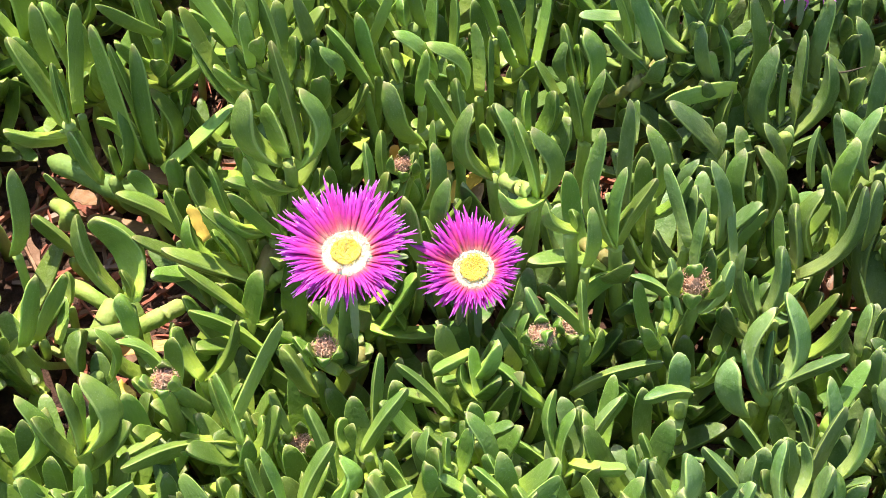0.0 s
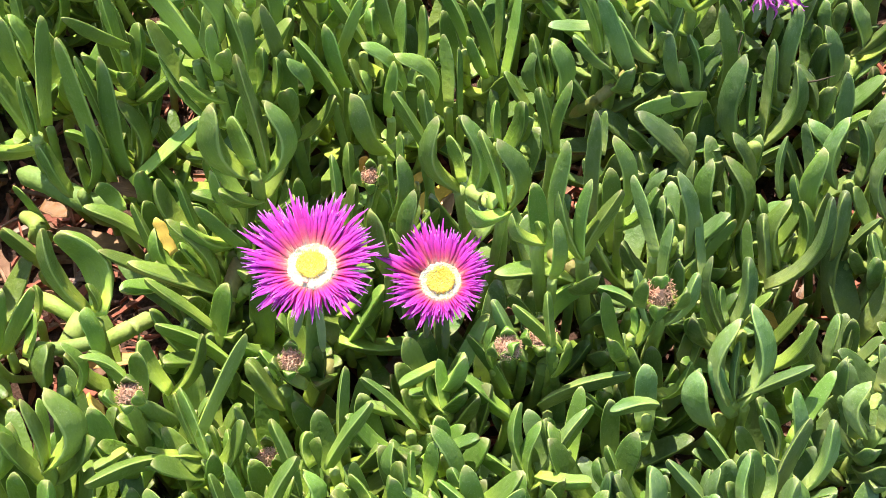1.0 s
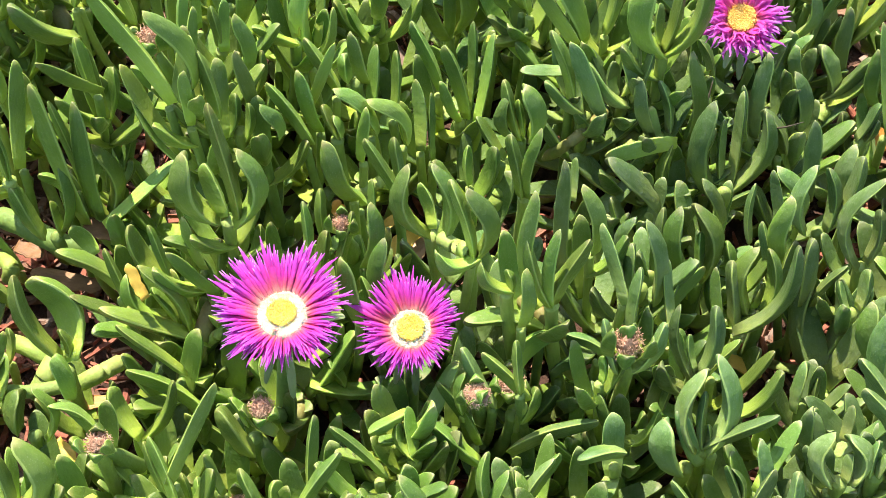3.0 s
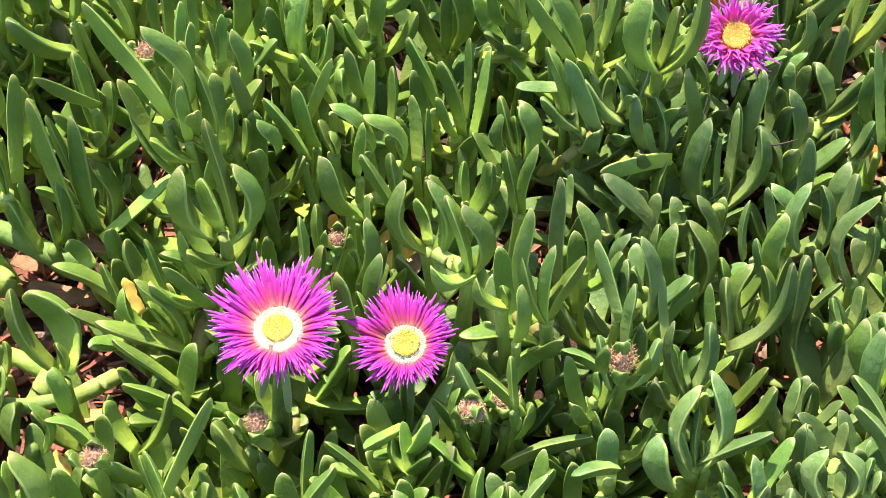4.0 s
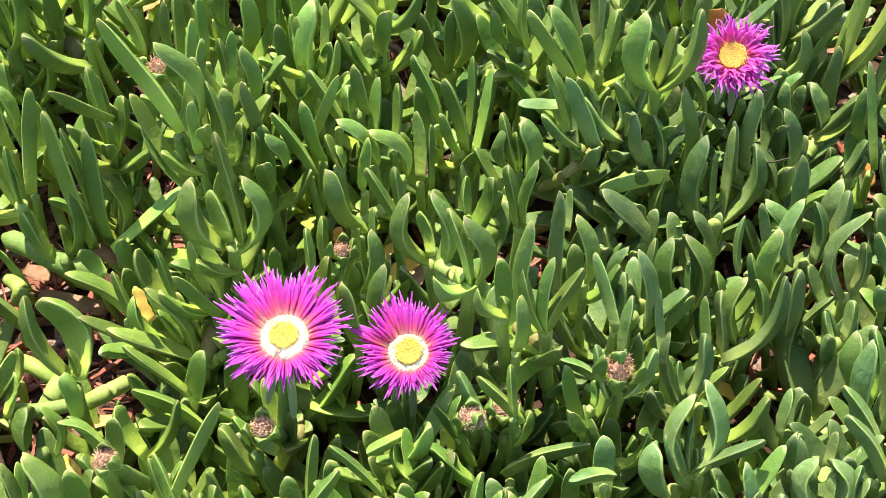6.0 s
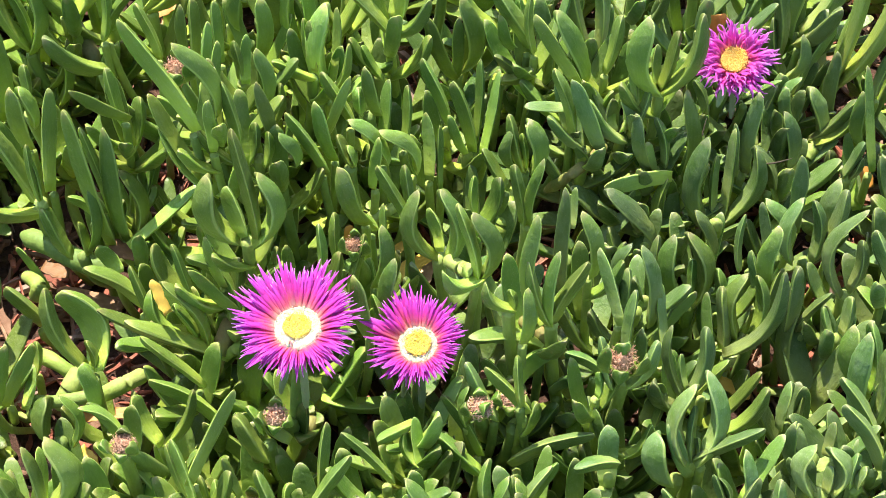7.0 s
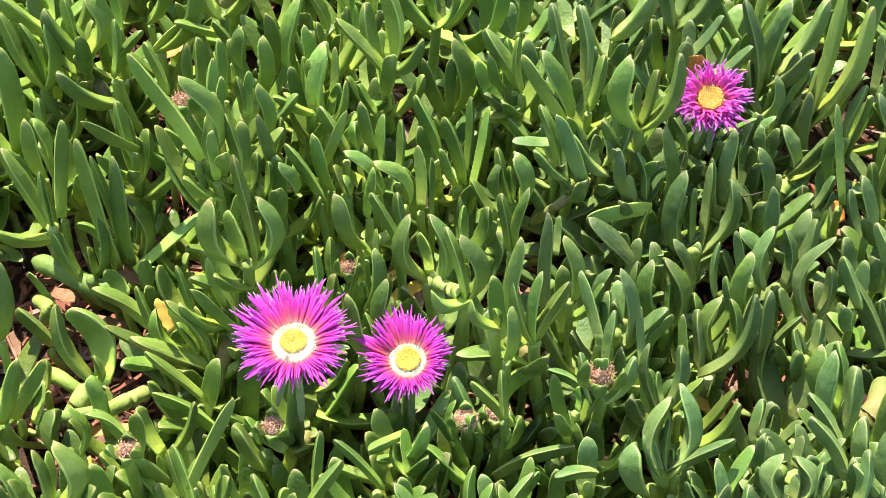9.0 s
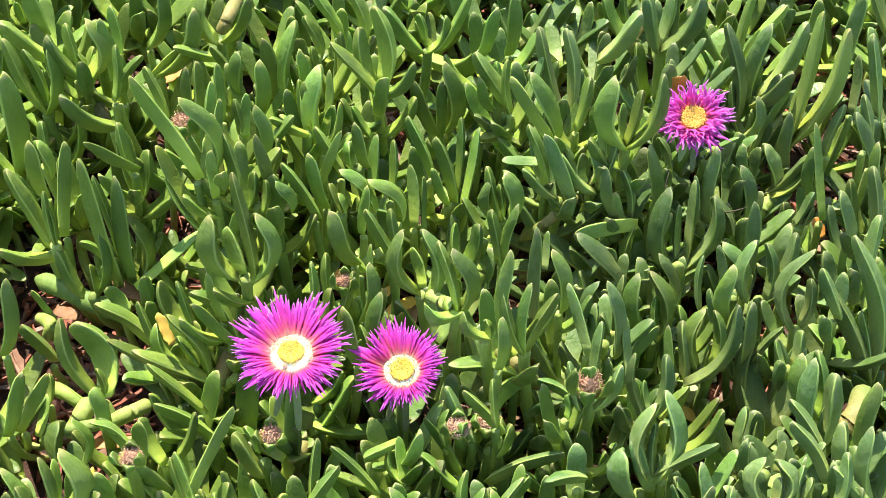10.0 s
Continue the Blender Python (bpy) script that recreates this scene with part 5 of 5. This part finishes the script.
# ---- spent flowers: a green cup with dry brown threads ----
def spent_flower(x, y, z, radius, height, lean, label):
    rng = random.Random(int(x * 9000 + y * 700))
    e = new("spent_flower")
    e.matrix_world = Matrix.Translation((x, y, z)) @ Matrix.Rotation(lean, 4, "X")
    tagged(e, label, "flower", "spent flowers")
    prof = ((0.30, -1.0), (0.62, -0.75), (0.88, -0.35), (0.98, 0.0), (0.93, 0.22), (0.80, 0.16), (0.66, -0.1), (0.3, -0.25))
    out = [[(r * radius * (1 + 0.12 * math.sin(3 * a + x * 99)) * math.cos(a), r * radius * math.sin(a), h * height * 0.6) for a in (j * math.tau / 14 for j in range(14))] for r, h in prof]
    vs, fs = rings(out)
    cup = part("cup", mesh("cup", vs, fs, LEAF[1]), e, "swollen green fruit cup")
    core = []
    for i in range(7):
        h, r = -0.3 + 0.11 * i, radius * 0.78 * math.sqrt(max(0.05, 1 - (i / 6) ** 2.5))
        core.append([(r * math.cos(t) * (1 + 0.5 * noise.noise((math.cos(t) * 2.5, math.sin(t) * 2.5 + i * 0.6, x * 90))), r * math.sin(t) * (1 + 0.5 * noise.noise((math.cos(t) * 2.5, math.sin(t) * 2.5 + 9 + i * 0.6, x * 90))),
                      height * (h + 0.22 * noise.noise((math.cos(t) * 2, math.sin(t) * 2, i * 0.8 + x * 50)))) for t in (j * math.tau / 18 for j in range(18))])
    vs, fs = rings(core)
    vs = list(vs)
    for i in range(620):
        a, r0 = rng.uniform(0, math.tau), radius * 0.85 * math.sqrt(rng.random())
        p = Vector((r0 * math.cos(a), r0 * math.sin(a), height * (rng.uniform(0.05, 0.34) - 0.25 * (r0 / radius) ** 2)))
        turn = rng.uniform(0, math.tau)
        q = p + Vector((math.cos(turn) * 0.5 * radius, math.sin(turn) * 0.5 * radius, height * rng.uniform(-0.15, 0.16)))
        mid = (p + q) / 2 + Vector((rng.uniform(-1, 1), rng.uniform(-1, 1), rng.uniform(0, 1.0))) * radius * 0.25
        tv, tf = tube([p, mid, q], rng.uniform(0.00008, 0.00027), 4, 4, 0.3, 0.5)
        b = len(vs)
        vs += tv
        fs += [tuple(b + k for k in f) for f in tf]
    part("fibre", mesh("fibre", vs, fs, DRY_FIBRE), e, "tangle of dry pinkish-brown threads")
    for az, w in ((-160, 1.1), (-92, 0.6), (-25, 1.0), (95, 0.8)):
        part("sepal", leaf_mesh(height * 0.95 * w, radius * 1.25, 0.10, LEAF[1], 9, az + x), cup, "", leaf_pose(az, rng.uniform(78, 92), 0, (radius * 0.8 * math.cos(radians(az)), radius * 0.8 * math.sin(radians(az)), -0.2 * height)))
    vs, fs = tube([(0, 0, -0.55 * height), (0.002, 0.004, -0.5 * height - z * 0.45), (0.004, 0.012, -z + 0.004)], 0.0042, 8, 8)
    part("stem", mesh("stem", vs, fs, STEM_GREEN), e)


spent_flower(0.1466, -0.0005, 0.1200, 0.0062, 0.0250, 0.20, 'spent flower, green cup with dry pinkish-brown threads')
spent_flower(-0.0651, -0.0661, 0.1280, 0.0048, 0.0130, 0.30, 'small spent flower with crumbling brown threads')
spent_flower(-0.0066, -0.0321, 0.1050, 0.0050, 0.0130, 0.40, 'withered brown flower head between two leaves')
spent_flower(-0.0135, -0.0687, 0.0850, 0.0045, 0.0200, 0.30, 'narrow spent flower split open over brown threads')
spent_flower(0.0844, -0.0206, 0.1050, 0.0052, 0.0130, 0.30, 'closing green fruit with brown threads showing')
spent_flower(0.0984, -0.0032, 0.0900, 0.0060, 0.0110, 0.40, 'small dried flower tip in green cup')
spent_flower(0.0198, 0.0562, 0.1200, 0.0042, 0.0180, 0.30, 'dry brown flower remnant on a stalk')
spent_flower(-0.0756, 0.1332, 0.1550, 0.0058, 0.0180, 0.30, 'spent flower with tan threads among leaves')

# ---- dry twigs lying across the leaves ----
def twig(*pts):
    vs, fs = tube(pts, 0.0005, 8, 5, 0.3)
    tagged(new("twig", mesh("twig", vs, fs, DRY_DARK)), "thin dark dry twig caught on the leaves", "twig", "twigs")


twig((0.224, 0.154, 0.090), (0.230, 0.151, 0.095), (0.238, 0.152, 0.098))
twig((0.186, 0.162, 0.090), (0.191, 0.167, 0.090), (0.194, 0.176, 0.100))

# ---- flowers ----
def petal_mesh(length, width, rise, droop, curl, material, seed):
    """A ribbon-like ray along z (outwards), its face to +y (up), slightly folded, with a notched tip."""
    n, out = 9, []
    for i in range(n + 1):
        s = i / n
        w = width / 2 * (0.92 + 0.08 * min(1, s / 0.45)) * (max(0.0, 1 - max(0, s - 0.5) / 0.52) ** 0.75 if s > 0.5 else 1)
        w = max(w, width * 0.06)
        y = rise * s * length - droop * s * s * length + curl * length * noise.noise((seed, s * 2.2, 1)) * s
        x = curl * length * noise.noise((seed, s * 2.0, 8)) * s + 0.05 * length * noise.noise((seed, s * 1.5, 4)) * s
        a = curl * 3.0 * noise.noise((seed, s * 2.0, 3)) + 0.5 * noise.noise((seed, 0.3, 6)) * s
        t, f = 0.00010, 0.04 * w
        z = s * length * (1 - 0.3 * curl * s)
        ring = []
        for px, py in ((-w, f), (0, 0), (w, f), (w, f - t), (0, -t * 1.5), (-w, f - t)):
            ring.append((x + px * math.cos(a) - py * math.sin(a), y + px * math.sin(a) + py * math.cos(a), z))
        out.append(ring)
    vs, fs = rings(out)
    return mesh("petal", vs, fs, material)


def tuft(rng, count, r0, r1, h0, h1, lean, thick, head):
    """Many fine threads standing in a ring, each with a small head: points and faces."""
    vs, fs = [], []
    for i in range(count):
        a, r = rng.uniform(0, math.tau), math.sqrt(rng.uniform(r0 * r0, r1 * r1))
        h = rng.uniform(h0, h1) * (1.0 if not head else 0.55 + 0.6 * r / r1)
        out_by = lean * r / r1 + rng.uniform(-0.12, 0.12) * h
        p = Vector((r * math.cos(a), r * math.sin(a), -0.001))
        q = Vector(((r + out_by) * math.cos(a), (r + out_by) * math.sin(a), h)) + Vector((rng.uniform(-1, 1), rng.uniform(-1, 1), 0)) * 0.0004
        tv, tf = tube([p, (p + q) / 2 + Vector((0, 0, 0.0004)), q], thick, 3, 4, 0.0, 0.8 if head else 0.3)
        b = len(vs)
        vs += tv
        fs += [tuple(b + k for k in f) for f in tf]
        if head:
            for k in range(2):
                c = q + Vector((rng.uniform(-1, 1), rng.uniform(-1, 1), rng.uniform(-0.3, 0.6))) * head * 0.7
                b = len(vs)
                e = head * rng.uniform(0.6, 1.0)
                vs += [tuple(c + Vector(v) * e) for v in ((1, 0, 0), (0, 1, 0), (-1, 0, 0), (0, -1, 0), (0, 0, 0.8), (0, 0, -0.8))]
                fs += [(b, b + 1, b + 4), (b + 1, b + 2, b + 4), (b + 2, b + 3, b + 4), (b + 3, b, b + 4), (b + 1, b, b + 5), (b + 2, b + 1, b + 5), (b + 3, b + 2, b + 5), (b, b + 3, b + 5)]
    return vs, fs


def flower(x, y, z, normal, turn, reach, disc, rise, petals, old, label, foot, lop):
    """A many-rayed flower whose disc lies at (x, y, z). reach, disc: radii in metres; foot: where its stalk meets the shoot; lop: the side to which its rays are longer."""
    rng = random.Random(int(1000 * (x + 2)) + 5)
    e = new("ice_plant_flower")
    nrm = Vector(normal).normalized()
    e.matrix_world = Matrix.Translation((x, y, z)) @ nrm.to_track_quat("Z", "Y").to_matrix().to_4x4() @ Matrix.Rotation(turn, 4, "Z")
    tagged(e, label, "flower", "flowers")
    mat = PETAL_OLD if old else PETAL
    turned = e.matrix_world.to_3x3()
    rows = 4
    for row in range(rows):
        count = petals // rows
        pool = [petal_mesh((reach - disc * 0.92) * (1.0 - 0.09 * (rows - 1 - row)) * (1 if not old else 1.15), rng.uniform(0.0013, 0.0021) if not old else rng.uniform(0.0016, 0.0026),
                           rise + 0.05 * (rows - 1 - row) + rng.uniform(-0.05, 0.08), rng.uniform(0.12, 0.34), 0.34 if old else 0.08, mat, rng.uniform(0, 99)) for i in range(14)]
        for i in range(count):
            a = (i + 0.25 * row + rng.uniform(-0.45, 0.45)) * math.tau / count
            gather = (round(a * 3.2 + 0.8 * row + 0.9 * noise.noise((a * 1.5, row, x * 50))) - 0.8 * row) / 3.2 - a
            clump = noise.noise((math.cos(a) * 2.4 + x * 70, math.sin(a) * 2.4, 0.7 * row))
            a += 0.10 * noise.noise((math.cos(a) * 5, math.sin(a) * 5, x * 40))
            s = (rng.uniform(0.72, 1.06) if not old else rng.uniform(0.6, 1.1)) * (1 + 0.34 * clump) * (1 + (turned @ Vector((-math.sin(a), math.cos(a), 0))).xy @ Vector(lop))
            m = Matrix.Rotation(a, 4, "Z") @ Matrix.Translation((0, disc * 0.92, 0.0003 - 0.0004 * row)) @ Matrix.Rotation(-math.pi / 2, 4, "X") @ Matrix.Rotation(math.pi, 4, "Z")
            m = m @ Matrix.Rotation(0.14 * clump + rng.uniform(-0.07, 0.11 + 0.05 * row) if not old else rng.uniform(-0.6, 0.55), 4, "X") @ Matrix.Rotation(rng.uniform(-0.08, 0.08) + 0.38 * gather if not old else rng.uniform(-0.9, 0.9), 4, "Y") @ Matrix.Scale(s, 4)
            if not old and row < 3 and noise.noise((math.cos(a) * 3 + x * 31, math.sin(a) * 3, 4.0)) > 0.36:
                continue
            part("petal", rng.choice(pool), e, "", m)
    prof = ((0.35, -0.018), (0.62, -0.013), (0.92, -0.006), (1.08, -0.0010), (1.04, 0.0006), (0.66, 0.0010), (0.2, 0.0004))
    vs, fs = rings([[(r * disc * math.cos(a), r * disc * math.sin(a), h) for a in (j * math.tau / 16 for j in range(16))] for r, h in prof])
    heart = part("receptacle", mesh("receptacle", vs, fs, POLLEN_OLD if old else CREAM), e, "pale flower base")
    vs, fs = rings([[(r * disc * 1.04 * math.cos(a), r * disc * 1.04 * math.sin(a), h - 0.0016) for a in (j * math.tau / 16 for j in range(16))] for r, h in prof[:4]])
    cup = part("calyx", mesh("calyx", vs, fs, BRACT), e, "grey-green fleshy calyx")
    if not old and disc > 0.0095:
        # one short ray bent in over the disc
        m = Matrix.Rotation(math.pi - turn, 4, "Z") @ Matrix.Translation((0, disc * 0.85, 0.003)) @ Matrix.Rotation(-math.pi / 2, 4, "X") @ Matrix.Rotation(math.pi, 4, "Z") @ Matrix.Rotation(2.2, 4, "X")
        part("petal", petal_mesh(0.009, 0.0022, 0.1, 0.2, 0.1, mat, 4.4), e, "short magenta ray bent inwards", m)
    if not old:
        vs, fs = tuft(rng, 2600, disc * 0.62, disc * 1.12, 0.0009, 0.0025, -0.20 * disc, 0.00014, 0.0)
        part("filament_ring", mesh("filament_ring", vs, fs, CREAM), heart, "ring of creamy white filaments")
    vs, fs = tuft(rng, 1350, disc * 0.06, disc * (0.98 if old else 0.61 if disc > 0.0095 else 0.70), 0.0020, 0.0034, -0.0004, 0.00012, 0.00025)
    part("stamen_tuft", mesh("stamen_tuft", vs, fs, POLLEN_OLD if old else POLLEN, False), heart, "orange-yellow pollen heads" if old else "yellow pollen heads")
    vs, fs = tuft(rng, 26, 0.0003, disc * 0.16, 0.0012, 0.0022, 0.0008, 0.00022, 0.0)
    part("stigma", mesh("stigma", vs, fs, STIGMA), heart, "tuft of yellow stigma rays")
    inv = e.matrix_world.inverted()
    for az, el, length in ((-78, -74, 0.040), (-116, -66, 0.030), (20, -20, 0.022), (100, -10, 0.020), (165, -15, 0.022))[:2 if old else 5]:
        d = Vector((math.cos(radians(az)), math.sin(radians(az)), 0))
        w = leaf_pose(az, el, 0, Vector((x, y, z)) + d * disc * 0.75 - nrm * 0.007)
        part("bract", leaf_mesh(length * reach / 0.033, 0.0038, 0.04, BRACT, seed=az + x), cup, "pale grey-green bract", inv @ w)
    low = inv @ Vector(foot)
    vs, fs = tube([(0, 0, -0.014), (low * 0.5 + Vector((0, 0, -0.010))), low], 0.0036, 10, 9)
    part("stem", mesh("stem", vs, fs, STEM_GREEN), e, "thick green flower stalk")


flower(0.0007, -0.0018, 0.1320, (-0.04, -0.16, 0.98), 0.3, 0.0297, 0.0106, 0.52, 430, False, "open magenta flower with a cream ring and yellow centre", (-0.007, -0.014, 0.040), (-0.03, 0.17))
flower(0.0540, 0.0074, 0.1120, (-0.02, -0.24, 0.96), 1.1, 0.0239, 0.0090, 0.62, 390, False, "smaller open magenta flower with a yellow centre", (0.053, -0.010, 0.040), (-0.14, 0.18))
flower(0.2054, 0.1945, 0.1250, (-0.10, -0.42, 0.88), 0.6, 0.0236, 0.0074, 0.46, 210, True, "ageing magenta flower with curled petals and orange centre", (0.203, 0.225, 0.040), (0.05, 0.0))

# ---- undergrowth: crowded lower leaves, and the bed around ----
def undergrowth():
    rng = random.Random(21)
    pool = []
    for i in range(40):
        me = leaf_mesh(rng.uniform(0.040, 0.060), rng.uniform(0.0095, 0.0130), rng.uniform(0.0, 0.10), LEAF[0], 8, rng.uniform(0, 400))
        co = np.empty(len(me.vertices) * 3)
        me.vertices.foreach_get("co", co)
        al, ed = np.empty(len(me.vertices)), np.empty(len(me.vertices))
        me.attributes["along"].data.foreach_get("value", al)
        me.attributes["margin"].data.foreach_get("value", ed)
        pool.append((co.reshape(-1, 3), np.stack((al, ed), 1), [tuple(p.vertices) for p in me.polygons]))
        bpy.data.meshes.remove(me)
    vs, al, fs, mi = [], [], [], []
    base = 0

    def add(m, k, tone):
        nonlocal base
        co, a, faces = pool[k]
        m = np.array(m)
        vs.append(co @ m[:3, :3].T + m[:3, 3])
        al.append(a)
        fs.extend([tuple(base + q for q in f) for f in faces])
        mi.extend([tone] * len(faces))
        base += len(co)

    def tuft_at(x, y, z, leaves, size, flat=1.0):
        tone = rng.choice((0, 0, 1)) if x < 0.05 else rng.choice((1, 2, 2))
        a0 = rng.uniform(0, 360)
        sv, sf = tube([(x, y, z + 0.002), (x + rng.uniform(-0.01, 0.01), y + rng.uniform(-0.01, 0.01), z * 0.5), (x + rng.uniform(-0.02, 0.02), y + rng.uniform(-0.02, 0.02), 0.002)], 0.0033, 5, 6)
        nonlocal base
        vs.append(np.array(sv))
        al.append(np.full((len(sv), 2), 0.05))
        fs.extend([tuple(base + q for q in f) for f in sf])
        mi.extend([3] * len(sf))
        base += len(sv)
        for i in range(leaves):
            el = (rng.uniform(18, 50) if i < 2 else rng.uniform(50, 78)) / flat
            s = size * rng.uniform(0.8, 1.15) * (1 if i < 4 else 0.65)
            m = leaf_pose(a0 + 180 * i + 90 * (i // 2) + rng.uniform(-14, 14), el, rng.uniform(-14, 14), (x, y, z + 0.004 * (i // 2)))
            add(m @ Matrix.Scale(s, 4), rng.randrange(len(pool)), tone)

    def finish(name, label):
        nonlocal vs, al, fs, mi, base
        me = bpy.data.meshes.new(name)
        me.from_pydata(np.vstack(vs).tolist(), [], fs)
        me.polygons.foreach_set("use_smooth", [True] * len(fs))
        for mat in (*LEAF[:3], STEM_LIME):
            me.materials.append(mat)
        me.polygons.foreach_set("material_index", mi)
        both = np.concatenate(al)
        for k, key in enumerate(("along", "margin")):
            me.attributes.new(key, "FLOAT", "POINT").data.foreach_set("value", np.ascontiguousarray(both[:, k]))
        vs, al, fs, mi, base = [], [], [], [], 0
        return tagged(new(name, me), label, "plants", kind="stuff")

    for i in range(-12, 19):
        for j in range(-7, 22):
            x, y = i * 0.025 + rng.uniform(-0.012, 0.012), j * 0.025 + rng.uniform(-0.012, 0.012)
            if bare(x, y, 0.008):
                continue
            tuft_at(x, y, rng.uniform(0.016, 0.044), rng.choice((3, 4, 4)), rng.uniform(0.75, 1.0))
    for i in range(-17, 24):
        for j in range(-10, 27):
            x, y = i * 0.032 + rng.uniform(-0.012, 0.012), j * 0.032 + rng.uniform(-0.012, 0.012)
            mid, half = 0.045 + 0.06 * y, 0.235 + 0.16 * y
            if abs(x - mid) < half and -0.09 < y < 0.41 + 0.1 * x:
                continue
            if not (-0.45 < x < 0.6 and -0.27 < y < 0.78):
                continue
            tuft_at(x, y, rng.uniform(0.045, 0.065), 6, 1.0)
    finish("ice_plant_undergrowth", "crowded lower ice plant leaves filling the bed")

    # the bed goes on all round, in squares of 1.05 m that share one mesh
    for i in range(900):
        tuft_at(rng.uniform(-0.525, 0.525), rng.uniform(-0.525, 0.525), rng.uniform(0.035, 0.06), 4, 1.15)
    first = finish("ice_plant_bed", "dense green ice plant ground cover around")
    spots = [(i, j) for i in range(-3, 4) for j in range(-3, 4) if (i, j) != (0, 0)]
    for k, (i, j) in enumerate(spots):
        bed = first if k == 0 else new("ice_plant_bed", first.data)
        bed.matrix_world = pose(0.075 + 1.05 * i, 0.255 + 1.05 * j, 0, 0, 0, 90 * ((i * 5 + j * 3) % 4))
        tagged(bed, "dense green ice plant ground cover around", "plants", kind="stuff")


undergrowth()
